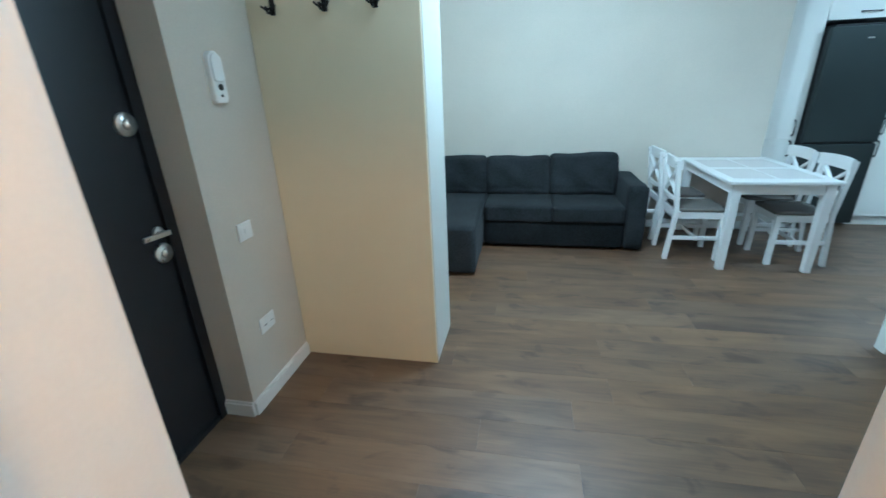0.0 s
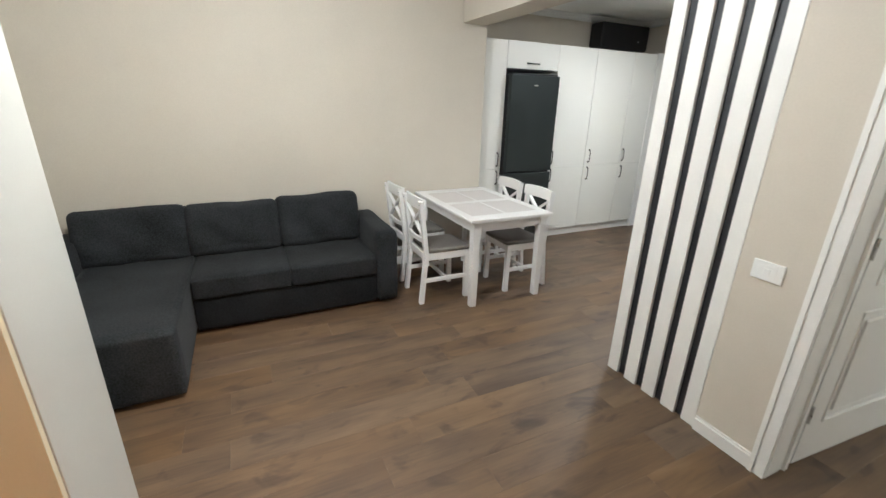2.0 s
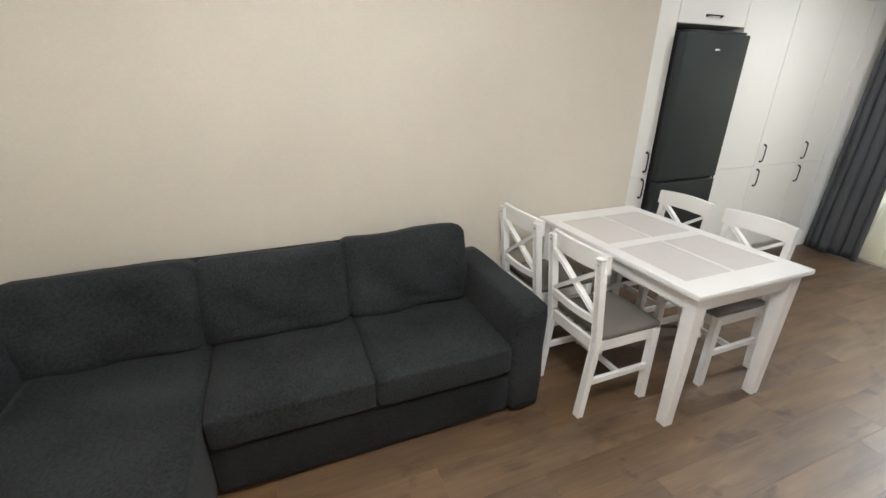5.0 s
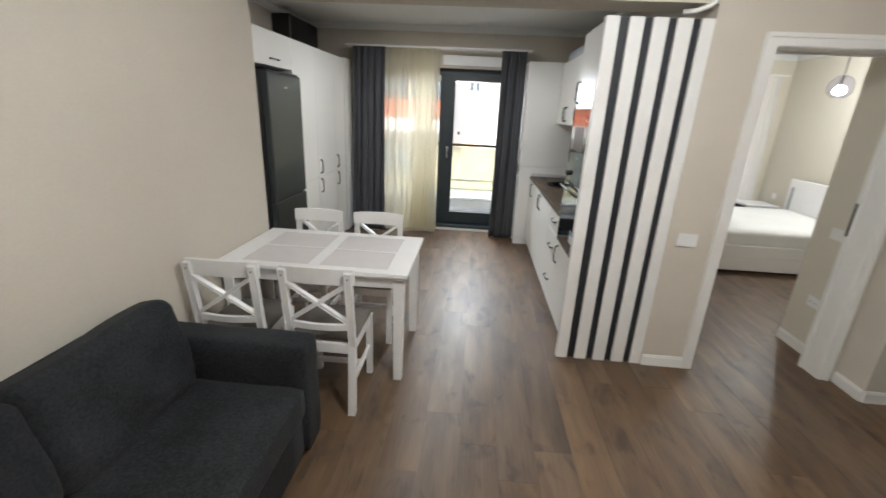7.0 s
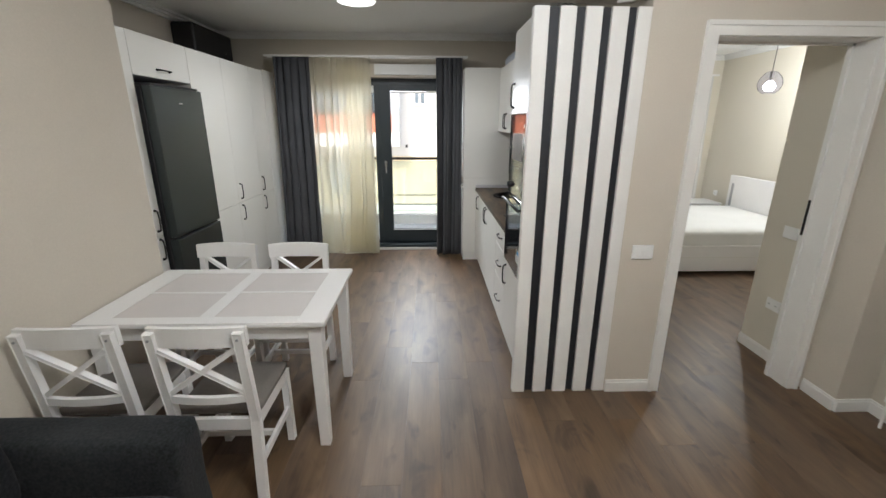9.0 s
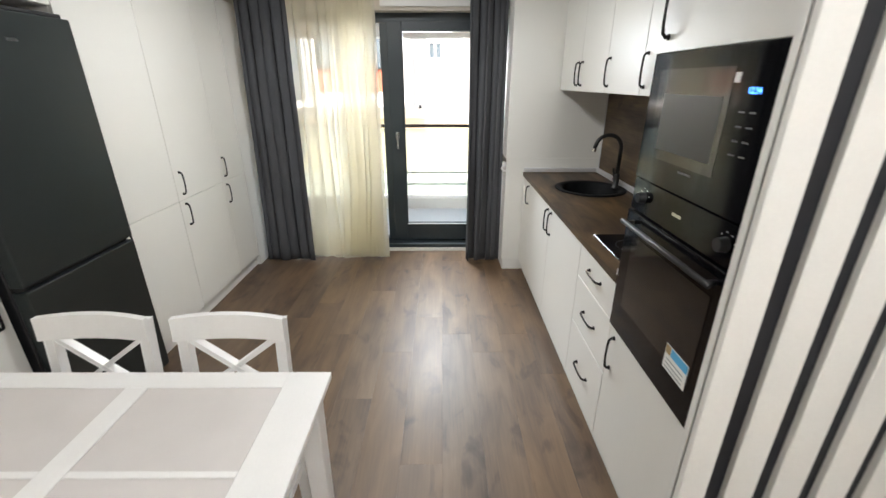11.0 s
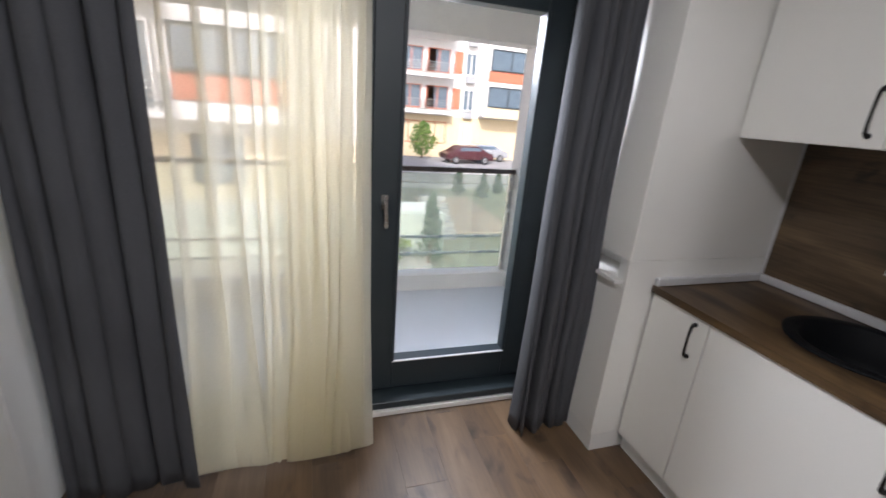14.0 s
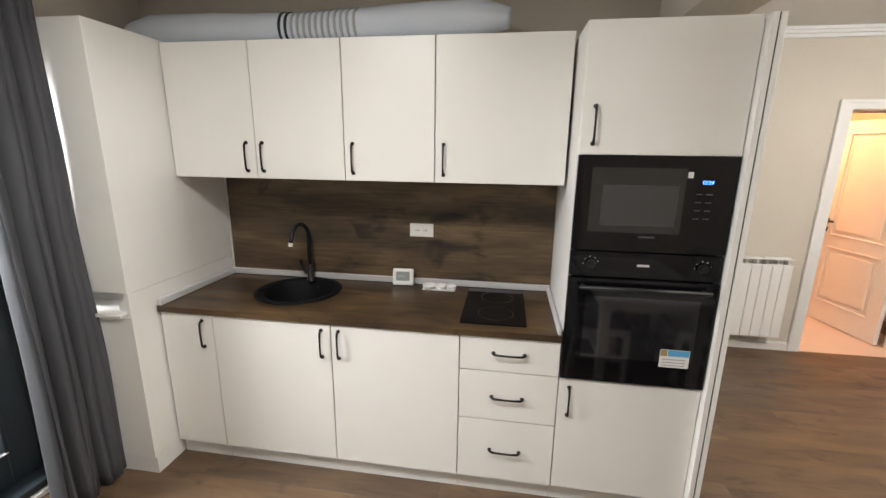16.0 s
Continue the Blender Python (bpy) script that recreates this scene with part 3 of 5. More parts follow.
for x, y in ((1.05, -1.2), (1.05, -2.3), (1.75, -3.0), (1.75, -2.55), (0.5, -1.2), (0.5, -3.0)):
    c = bmesh.new()
    cyl(c, (x, y, 0.0), (x, y, 0.03), 0.022)
    sp("foot", c, M_CHARCOAL)

# dining table
table = thing("dining_table", "white wooden dining table with four greige inset panels", "table", at=(0.93, -0.1, 0))
TX0, TX1, TY0, TY1 = 0.342, 1.518, -0.487, 0.288


def tp(name, bm, mat, label=""):
    bmesh.ops.translate(bm, vec=(-0.93, 0.1, 0), verts=bm.verts)
    return part(name, bm, mat, table, label)


tp("tabletop", B(TX0, TY0, 0.726, TX1, TY1, 0.747, 0.004), M_WHITEWOOD)
xs = (TX0 + 0.135, 0.895, 0.965, TX1 - 0.135)
ys = (TY0 + 0.075, -0.108, -0.088, TY1 - 0.075)
bm = bmesh.new()
for q in ((TX0, TY0, xs[0], TY1), (xs[3], TY0, TX1, TY1), (xs[0], TY0, xs[3], ys[0]), (xs[0], ys[3], xs[3], TY1), (xs[1], ys[0], xs[2], ys[3]), (xs[0], ys[1], xs[1], ys[2]), (xs[2], ys[1], xs[3], ys[2])):
    box(bm, q[0] + 0.0004, q[1] + 0.0004, 0.7472, q[2] - 0.0004, q[3] - 0.0004, 0.7515, 0.0008)
tp("top_frame", bm, M_WHITEWOOD)
for i in (0, 2):
    for j in (0, 2):
        tp("inset_panel", B(xs[i] + 0.001, ys[j] + 0.001, 0.7472, xs[i + 1] - 0.001, ys[j + 1] - 0.001, 0.7498), M_INSET, "greige inset panel")
bm = bmesh.new()
box(bm, TX0 + 0.05, TY0 + 0.042, 0.645, TX1 - 0.05, TY0 + 0.062, 0.726)
box(bm, TX0 + 0.05, TY1 - 0.062, 0.645, TX1 - 0.05, TY1 - 0.042, 0.726)
box(bm, TX0 + 0.042, TY0 + 0.062, 0.645, TX0 + 0.062, TY1 - 0.062, 0.726)
box(bm, TX1 - 0.062, TY0 + 0.062, 0.645, TX1 - 0.042, TY1 - 0.062, 0.726)
tp("apron", bm, M_WHITEWOOD)
for sx in (0, 1):
    for sy in (0, 1):
        xo = TX1 - 0.026 if sx else TX0 + 0.026
        yo = TY1 - 0.036 if sy else TY0 + 0.036
        dx, dy = (-1 if sx else 1), (-1 if sy else 1)
        l2 = bmesh.new()
        got = box(l2, min(xo, xo + dx * 0.068), min(yo, yo + dy * 0.068), 0, max(xo, xo + dx * 0.068), max(yo, yo + dy * 0.068), 0.726, 0.003)
        for v in l2.verts:
            if v.co.z < 0.1:
                v.co.x += dx * -0.0 + (xo + dx * 0.034 - v.co.x) * 0.22
                v.co.y += (yo + dy * 0.034 - v.co.y) * 0.22
        tp("leg", l2, M_WHITEWOOD)


def make_chair():
    """A cross-back chair: the seat looks to +y, the origin is under the seat's middle."""
    ob = thing("dining_chair", "white wooden cross-back dining chair with taupe seat pad", "chair", "chairs round the table")
    w = 0.188
    for s in (-1, 1):
        g = bmesh.new()
        bar(g, (s * (w - 0.018), 0.19, 0.0), (s * (w - 0.018), 0.185, 0.43), 0.034, 0.034, (0, 1, 0), 0.003)
        part("leg", g, M_WHITEWOOD, ob)
        g = bmesh.new()
        bar(g, (s * (w - 0.016), -0.225, 0.0), (s * (w - 0.016), -0.185, 0.44), 0.036, 0.03, (0, 1, 0), 0.003)
        bar(g, (s * (w - 0.016), -0.185, 0.42), (s * (w - 0.016), -0.235, 0.87), 0.036, 0.03, (0, 1, 0), 0.003)
        part("back_post", g, M_WHITEWOOD, ob)
        g = bmesh.new()
        bar(g, (s * (w - 0.018), -0.2, 0.20), (s * (w - 0.018), 0.18, 0.20), 0.02, 0.034, bevel=0.002)
        part("side_stretcher", g, M_WHITEWOOD, ob)
        g = bmesh.new()
        bar(g, (s * (w - 0.02), -0.18, 0.405), (s * (w - 0.02), 0.18, 0.405), 0.022, 0.06, bevel=0.002)
        part("seat_rail", g, M_WHITEWOOD, ob)
        g = bmesh.new()
        bar(g, (-s * (w - 0.035), -0.200, 0.575), (s * (w - 0.035), -0.228, 0.795), 0.018 + 0.002 * s, 0.026, (0, 1, 0), 0.002)
        part("cross_slat", g, M_WHITEWOOD, ob)
    g = bmesh.new()
    bar(g, (-w + 0.03, 0.0, 0.20), (w - 0.03, 0.0, 0.20), 0.02, 0.03, bevel=0.002)
    part("middle_stretcher", g, M_WHITEWOOD, ob)
    for y, z in ((-0.185, 0.405), (0.185, 0.405)):
        g = bmesh.new()
        bar(g, (-w + 0.03, y, z), (w - 0.03, y, z), 0.022, 0.06, bevel=0.002)
        part("seat_rail", g, M_WHITEWOOD, ob)
    g = bmesh.new()
    rings = []
    for i in range(9):
        x = -w + 0.028 + (2 * w - 0.056) * i / 8
        q = 1 - (x / w) ** 2
        y, z = -0.200 - 0.012 * q, 0.552 - 0.010 * q
        rings.append([g.verts.new(p) for p in ((x, y - 0.010, z - 0.017), (x, y + 0.010, z - 0.017), (x, y + 0.010, z + 0.017), (x, y - 0.010, z + 0.017))])
    for u, v in zip(rings, rings[1:]):
        for k in range(4):
            g.faces.new((u[k], u[(k + 1) % 4], v[(k + 1) % 4], v[k]))
    g.faces.new(rings[0][::-1])
    g.faces.new(rings[-1])
    part("lower_rail", g, M_WHITEWOOD, ob)
    for s in (-1, 1):
        g = bmesh.new()
        cyl(g, (s * (w - 0.016), -0.2485, 0.842), (s * (w - 0.016), -0.2525, 0.842), 0.0055, None, 10)
        part("bolt", g, M_GREYPL, ob)
    # bowed top rail
    g = bmesh.new()
    n = 10
    rings = []
    for i in range(n + 1):
        x = -w - 0.006 + (2 * w + 0.012) * i / n
        q = 1 - (x / w) ** 2
        yb = -0.208 - 0.022 * q
        zt = 0.885 + 0.006 * q
        rings.append([g.verts.new(p) for p in ((x, yb - 0.012, 0.800), (x, yb + 0.012, 0.798), (x, yb + 0.006, zt), (x, yb - 0.016, zt))])
    for u, v in zip(rings, rings[1:]):
        for k in range(4):
            g.faces.new((u[k], u[(k + 1) % 4], v[(k + 1) % 4], v[k]))
    g.faces.new(rings[0][::-1])
    g.faces.new(rings[-1])
    part("top_rail", g, M_WHITEWOOD, ob)
    part("seat_pad", soft_box(bmesh.new(), -w + 0.004, -0.17, 0.433, w - 0.004, 0.215, 0.468, r=0.014, puff=0.008), M_SEAT, ob, "taupe cloth seat pad", True)
    return ob


chair = make_chair()
chair.matrix_world = pose(1.092, -0.565, 0, 0, 0, 0)
copy_thing(chair, pose(0.578, -0.560, 0, 0, 0, 1.5))
copy_thing(chair, pose(1.142, 0.195, 0, 0, 0, 180))
copy_thing(chair, pose(0.664, 0.197, 0, 0, 0, 179))

# coat cabinet beside the entrance
ob = thing("coat_cabinet", "cream and white coat cabinet end panel with hooks", "wardrobe")
part("side_panel", B(3.042, YS + 0.003, 0.055, 3.062, -2.516, 2.35), M_CREAM, ob, "cream laminated panel")
part("body", B(2.64, YS + 0.003, 0.0, 3.042, -2.53, 2.34), M_CREAM, ob)
part("front_panel", B(2.632, -2.5295, 0.0, 3.0415, -2.512, 2.35, 0.001), surface("off_white_panel", (0.50, 0.49, 0.45), 0.45, 0, 0.03, 3, 150, 0.04), ob, "off-white front panel")
part("plinth", B(3.0425, YS + 0.003, 0.0, 3.0535, -2.5165, 0.051), M_CREAM, ob)
for y in (-3.205, -2.95, -2.715):
    hk = bmesh.new()
    box(hk, 3.0315, y - 0.012, 1.845, 3.0700, y + 0.012, 1.935, 0.002)
    tube(hk, [(3.0700, y, 1.870), (3.0900, y, 1.850), (3.1080, y, 1.850), (3.1180, y, 1.875)], 0.006)
    tube(hk, [(3.0700, y, 1.910), (3.1050, y, 1.920), (3.1350, y, 1.940), (3.1450, y, 1.965)], 0.006)
    for s in (-1, 1):
        tube(hk, [(3.0700, y, 1.875), (3.0850, y + s * 0.02, 1.865), (3.1000, y + s * 0.035, 1.880)], 0.005)
    tagged(part("coat_hook", hk, M_BLACK), "black metal coat hook on the cream panel", "coat hook", "coat hooks")

# things on the walls
ob = thing("intercom", "white wall-mounted intercom handset", "intercom")
def arched_plate(x0, x1, z0, z1, y0, y1, inset=0.005):
    """A slim plate with an arched top and softened front edge."""
    g = bmesh.new()
    r = (x1 - x0) / 2
    cx = (x0 + x1) / 2

    def outline(k, y):
        rr = r - k
        low = [(cx - rr, z0 + k + 0.012), (cx - rr + 0.012, z0 + k), (cx + rr - 0.012, z0 + k), (cx + rr, z0 + k + 0.012)]
        arc = [(cx + rr * math.cos(radians(a)), z1 - r + rr * math.sin(radians(a))) for a in range(0, 181, 15)]
        return [g.verts.new((x, y, z)) for x, z in low + arc]

    rings = [outline(0, y0), outline(0, y1 - inset), outline(inset * 0.4, y1 - inset * 0.3), outline(inset, y1)]
    for a, b in zip(rings, rings[1:]):
        for k in range(len(a)):
            g.faces.new((a[k], a[(k + 1) % len(a)], b[(k + 1) % len(a)], b[k]))
    g.faces.new(rings[-1])
    bmesh.ops.recalc_face_normals(g, faces=g.faces)
    return g


part("case", arched_plate(3.338, 3.420, 1.482, 1.685, YS, YS + 0.024), M_PLASTIC, ob)
part("handset", arched_plate(3.346, 3.412, 1.565, 1.678, YS + 0.0242, YS + 0.032), M_PLASTIC, ob)
g = bmesh.new()
cyl(g, (3.379, YS + 0.022, 1.545), (3.379, YS + 0.029, 1.545), 0.013, None, 16)
part("button", g, M_CHARCOAL, ob, "round black button")
g = bmesh.new()
cyl(g, (3.379, YS + 0.022, 1.512), (3.379, YS + 0.027, 1.512), 0.006, None, 12)
part("button", g, M_CHARCOAL, ob)


def plate(name, label, cat, m, w=0.118, h=0.082, kind="switch"):
    """A wall plate that looks to -y at the pose m."""
    ob = thing(name, label, cat)
    part("plate", B(-w / 2, -0.010, -h / 2, w / 2, 0, h / 2, 0.003, seg=2), M_PLASTIC, ob)
    if kind == "switch":
        part("surround", B(-0.036, -0.0125, -0.026, 0.036, -0.0102, 0.026, 0.001), M_PLASTIC, ob)
        part("rocker", B(-0.013, -0.0165, -0.0135, 0.013, -0.0127, 0.0135, 0.002), M_PLASTIC, ob)
    else:
        for x in (-0.026, 0.026):
            g = bmesh.new()
            box(g, x - 0.022, -0.012, -0.022, x + 0.022, -0.0102, 0.022, 0.001)
            part("insert", g, M_PLASTIC, ob)
            for dx in (-0.008, 0.0, 0.008):
                g = bmesh.new()
                cyl(g, (x + dx, -0.0119, 0), (x + dx, -0.0135, 0), 0.0026, None, 8)
                part("pin_hole", g, M_CHARCOAL, ob)
    ob.matrix_world = m
    return ob


plate("light_switch", "white light switch with one small rocker on the beige wall", "switch", pose(3.270, 0.0, 0.943), 0.125, 0.085)
plate("light_switch", "white light switch beside the entrance door", "switch", pose(3.400, YS, 0.915, 0, 0, 180), 0.10, 0.085)
plate("wall_socket", "white double socket above the skirting", "socket", pose(3.378, YS, 0.41, 0, 0, 180), 0.118, 0.082, "socket")
plate("wall_socket", "white double socket on the east wall above the radiator", "socket", pose(XE, -1.00, 1.665, 0, 0, -90), 0.125, 0.085, "socket")
plate("light_switch", "white light switch on the bedroom wall", "switch", pose(4.50, 0.385, 0.95, 0, 0, -90), 0.118, 0.082)
plate("wall_socket", "white socket on the cream bedroom wall above the nightstand", "socket", pose(6.62, 4.24, 0.61, 0, 0, -90), 0.085, 0.082, "socket")
plate("wall_socket", "white socket on the bedroom wall", "socket", pose(4.50, 0.385, 0.415, 0, 0, -90), 0.118, 0.082, "socket")

# radiator
ob = thing("radiator", "white aluminium sectional radiator with open top slots on the east wall", "radiator")
RY0, RN, RP = -0.42, 13, 0.080
for i in range(RN):
    y = RY0 - (i + 0.5) * RP
    s = bmesh.new()
    box(s, 4.548, y - 0.0385, 0.165, 4.560, y + 0.0385, 0.822, 0.004, 2)
    for k in (-0.024, 0.0, 0.024):
        box(s, 4.560, y + k - 0.003, 0.19, 4.615, y + k + 0.003, 0.800)
    box(s, 4.560, y - 0.036, 0.800, 4.626, y + 0.036, 0.812, 0.002)
    box(s, 4.615, y - 0.036, 0.165, 4.626, y + 0.036, 0.862)
    # rib that carries the top plate, leaving an open slot on each side
    box(s, 4.556, y - 0.0035, 0.812, 4.6145, y + 0.0035, 0.862)
    part("section", s, M_RAD, ob)
    s = bmesh.new()
    box(s, 4.542, y - 0.0392, 0.8625, 4.632, y + 0.0392, 0.872, 0.003)
    part("top_plate", s, M_RAD, ob)
for z in (0.20, 0.80):
    s = bmesh.new()
    cyl(s, (4.59, RY0 + 0.002, z), (4.59, RY0 - RN * RP - 0.002, z), 0.018)
    part("header_pipe", s, M_RAD, ob)
s = bmesh.new()
cyl(s, (4.59, RY0 + 0.002, 0.20), (4.59, RY0 + 0.03, 0.20), 0.014)
cyl(s, (4.59, RY0 + 0.028, 0.17), (4.59, RY0 + 0.028, 0.235), 0.019, 0.016, 16)
part("valve", s, M_PLASTIC, ob, "white valve head")
s = bmesh.new()
cyl(s, (4.59, RY0 + 0.028, 0.18), (4.59, RY0 + 0.028, 0.0), 0.008)
part("pipe", s, M_RAD, ob)
for y in (RY0 - 0.2, RY0 - 1.0):
    s = bmesh.new()
    box(s, 4.62, y - 0.02, 0.70, XE, y + 0.02, 0.73)
    part("bracket", s, M_RAD, ob)

# pipes by the beam end
ob = thing("heating_pipe", "white painted pipe bending at the beam", "pipe")
g = bmesh.new()
tube(g, [(3.135, -0.03, CEIL), (3.135, -0.03, 2.38), (3.128, -0.025, 2.33), (3.10, -0.012, 2.285), (3.04, 0.02, 2.262), (2.98, 0.05, 2.26)], 0.014, 10)
part("tube", g, M_TRIM, ob, smooth=True)


def ceiling_lamp(name, x, y, z, label, mat):
    ob = thing(name, label, "ceiling lamp")
    g = bmesh.new()
    lathe(g, [(0.001, 0.0), (0.175, 0.0), (0.175, -0.014), (0.15, -0.018)], 32, (x, y, z))
    part("base", g, M_PLASTIC, ob, smooth=True)
    g = bmesh.new()
    lathe(g, [(0.165, -0.015), (0.158, -0.032), (0.12, -0.042), (0.06, -0.046), (0.001, -0.047)], 32, (x, y, z))
    part("diffuser", g, mat, ob, smooth=True)
    return ob


ceiling_lamp("ceiling_lamp", 1.41, 1.72, CEIL, "round white ceiling lamp in the kitchen, with added faint glow", M_ADDEDGLOW)
ceiling_lamp("ceiling_lamp", 2.35, -1.75, CEIL, "round white ceiling lamp, lit, in the living room", M_LAMPGLASS)
# unseen fixture, added to go with the entrance fill
ceiling_lamp("ceiling_lamp", 3.5, -2.1, CEIL, "round white ceiling lamp, unseen, with added faint glow, by the entrance", M_ADDEDGLOW)


# ---- kitchen ----
def handle_mesh(length=0.145):
    """A bow handle standing off a front that looks to +x, upright, centred."""
    g = bmesh.new()
    h = length / 2
    tube(g, [(0.0, 0, -h), (0.012, 0, -h), (0.021, 0, -h + 0.010), (0.024, 0, -h * 0.5), (0.025, 0, 0), (0.024, 0, h * 0.5), (0.021, 0, h - 0.010), (0.012, 0, h), (0.0, 0, h)],
         [0.0075, 0.006, 0.0055, 0.0048, 0.0045, 0.0048, 0.0055, 0.006, 0.0075], 8)
    for s in (-1, 1):
        cyl(g, (0.0, 0, s * h), (0.004, 0, s * h), 0.0095, None, 10)
    return g


HANDLE = handle_mesh()
HM = bpy.data.meshes.new("handle")
HANDLE.to_mesh(HM)
HANDLE.free()
HM.materials.append(M_BLACK)
for p in HM.polygons:
    p.use_smooth = True


def handle(parent, x, y, z, side=1, flat=False):
    ob = new("handle", HM)
    ob.matrix_world = pose(x, y, z, 90 if flat else 0, 0, 0 if side > 0 else 180)
    ob.parent = parent
    ob["label"] = "black bow handle"
    return ob


def cabinet(name, label, body, fronts, side, plinth=None, group=""):
    """A unit: body box, fronts (name, y0, y1, z0, z1, handle y, handle z, flat) on the face at x, looking along side."""
    ob = thing(name, label, "cabinet", group)
    x0, y0, z0, x1, y1, z1 = body
    part("body", B(x0, y0 + 0.0008, z0, x1, y1 - 0.0008, z1), M_CARC, ob)
    xf = x1 if side > 0 else x0
    for nm, a, b, c, d, hy, hz, flat in fronts:
        xa, xb = sorted((xf + side * 0.001, xf + side * 0.019))
        f = part(nm, B(xa, a + 0.0017, c + 0.0017, xb, b - 0.0017, d - 0.0017, 0.0012), M_CAB, ob)
        if hz is not None:
            handle(f, xf + side * 0.019, hy, hz, side, flat)
    if plinth:
        part("plinth", B(*plinth), M_CARC, ob)
    return ob


# tall units in the niche, looking to +x
F = 0.111
TT = 2.225
SEAM = 0.893
cabinet("tall_cabinet", "narrow white tall cabinet beside the fridge", (XN + 0.005, 0.262, 0.1, F, 0.632, TT),
        [("door", 0.262, 0.632, 0.1, SEAM, 0.580, 0.80, False), ("door", 0.262, 0.632, SEAM, TT, 0.580, 1.005, False)], 1, (XN + 0.005, 0.262, 0, F - 0.02, 0.632, 0.1))
cabinet("fridge_top_cabinet", "white cabinet over the fridge", (XN + 0.005, 0.634, 1.955, F, 1.308, TT),
        [("door", 0.634, 1.308, 1.955, TT, 0.97, 2.012, True)], 1)
for a, b, hy in ((1.31, 1.868, 1.345), (1.87, 2.468, 1.932), (2.47, 2.855, 2.512)):
    cabinet("tall_cabinet", "white tall cabinet with split doors and black handles", (XN + 0.005, a, 0.1, F, b, TT),
            [("door", a, b, 0.1, SEAM, hy, 0.79, False), ("door", a, b, SEAM, TT, hy, 1.005, False)], 1, (XN + 0.005, a, 0, F - 0.012, b, 0.1), "tall kitchen cabinets")
ob = thing("end_panel", "white end panel closing the tall cabinets", "panel")
part("board", B(XN + 0.005, 2.857, 0, F + 0.024, YN - 0.003, TT + 0.015, 0.001), M_CARC, ob)

# fridge
ob = thing("fridge", "dark inox fridge freezer standing in the white cabinets", "fridge")
part("body", B(-0.43, 0.652, 0.03, 0.150, 1.282, 1.895, 0.006), M_FRIDGESIDE, ob)
part("upper_door", B(0.155, 0.650, 0.868, 0.215, 1.284, 1.895, 0.008, seg=2), M_FRIDGE, ob)
part("lower_door", B(0.155, 0.650, 0.045, 0.215, 1.284, 0.850, 0.008, seg=2), M_FRIDGE, ob)
part("handle_groove", B(0.152, 0.662, 0.8505, 0.190, 1.262, 0.8675), M_CHARCOAL, ob)
part("badge", B(0.2152, 0.945, 1.785, 0.2165, 0.995, 1.797), M_CHROME, ob, "small chrome badge")
part("hinge_cover", B(0.02, 0.68, 1.896, 0.20, 1.26, 1.912, 0.003), M_FRIDGESIDE, ob)
for y in (0.74, 1.2):
    g = bmesh.new()
    cyl(g, (0.05, y, 0), (0.05, y, 0.035), 0.02)
    part("foot", g, M_CHARCOAL, ob)

# air conditioner above the tall units
ob = thing("air_conditioner", "black split air conditioner on the wall over the cabinets", "air conditioner")
part("casing", B(XN, 2.26, 2.30, XN + 0.22, 3.09, 2.60, 0.025, seg=3), M_CHARCOAL, ob)
part("louvre", B(XN + 0.14, 2.30, 2.292, XN + 0.222, 3.05, 2.312, 0.003), M_CHARCOAL, ob)
part("indicator", B(XN + 0.2202, 2.90, 2.40, XN + 0.2215, 2.908, 2.408), M_PLASTIC, ob)

# worktop side, looking to -x
KX = 2.609
kg = "kitchen base cabinets"
cabinet("base_cabinet", "narrow white base cabinet in the corner", (KX, 2.437, 0.1, 3.205, 2.735, 0.8835),
        [("door", 2.437, 2.735, 0.1, 0.881, 2.495, 0.775, False)], -1, (KX + 0.02, 2.437, 0, 3.2, 2.735, 0.0985), kg)
cabinet("base_cabinet", "white base cabinet with two doors under the sink", (KX, 1.137, 0.1, 3.205, 2.435, 0.70),
        [("door", 1.787, 2.435, 0.1, 0.881, 1.835, 0.775, False), ("door", 1.137, 1.785, 0.1, 0.881, 1.745, 0.775, False)], -1, (KX + 0.02, 1.137, 0, 3.2, 2.435, 0.0985), kg)
cabinet("drawer_cabinet", "white base cabinet with three drawers", (KX, 0.667, 0.1, 3.205, 1.135, 0.8835),
        [("drawer", 0.667, 1.135, 0.705, 0.881, 0.902, 0.80, True), ("drawer", 0.667, 1.135, 0.442, 0.703, 0.902, 0.57, True), ("drawer", 0.667, 1.135, 0.1, 0.440, 0.902, 0.272, True)], -1, (KX + 0.02, 0.667, 0, 3.2, 1.135, 0.0985), kg)
g = "kitchen wall cabinets"
for a, b, hy in ((2.255, 2.740, 2.305), (1.770, 2.253, 2.215), (1.306, 1.768, 1.725), (0.678, 1.304, 1.262)):
    cabinet("wall_cabinet", "white wall cabinet with a black bow handle", (2.849, a, 1.573, 3.235, b, 2.25),
            [("door", a, b, 1.573, 2.25, hy, 1.685, False)], -1, None, g)

# appliance tower
ob = thing("oven_tower", "white tall cabinet holding oven and microwave", "cabinet")
part("body", B(KX, 0.047, 0.1, 3.235, 0.664, 0.70), M_CARC, ob)
part("side_board", B(KX, 0.6465, 0.70, 3.235, 0.664, 2.228), M_CARC, ob)
part("upper_body", B(KX, 0.047, 1.722, 3.235, 0.646, 2.228), M_CARC, ob)
part("plinth", B(KX + 0.02, 0.047, 0.0, 3.2, 0.664, 0.0985), M_CARC, ob)
d = part("door", B(2.59, 0.0485, 0.102, 2.608, 0.6625, 0.700, 0.0012), M_CAB, ob)
handle(d, 2.59, 0.616, 0.585, -1)
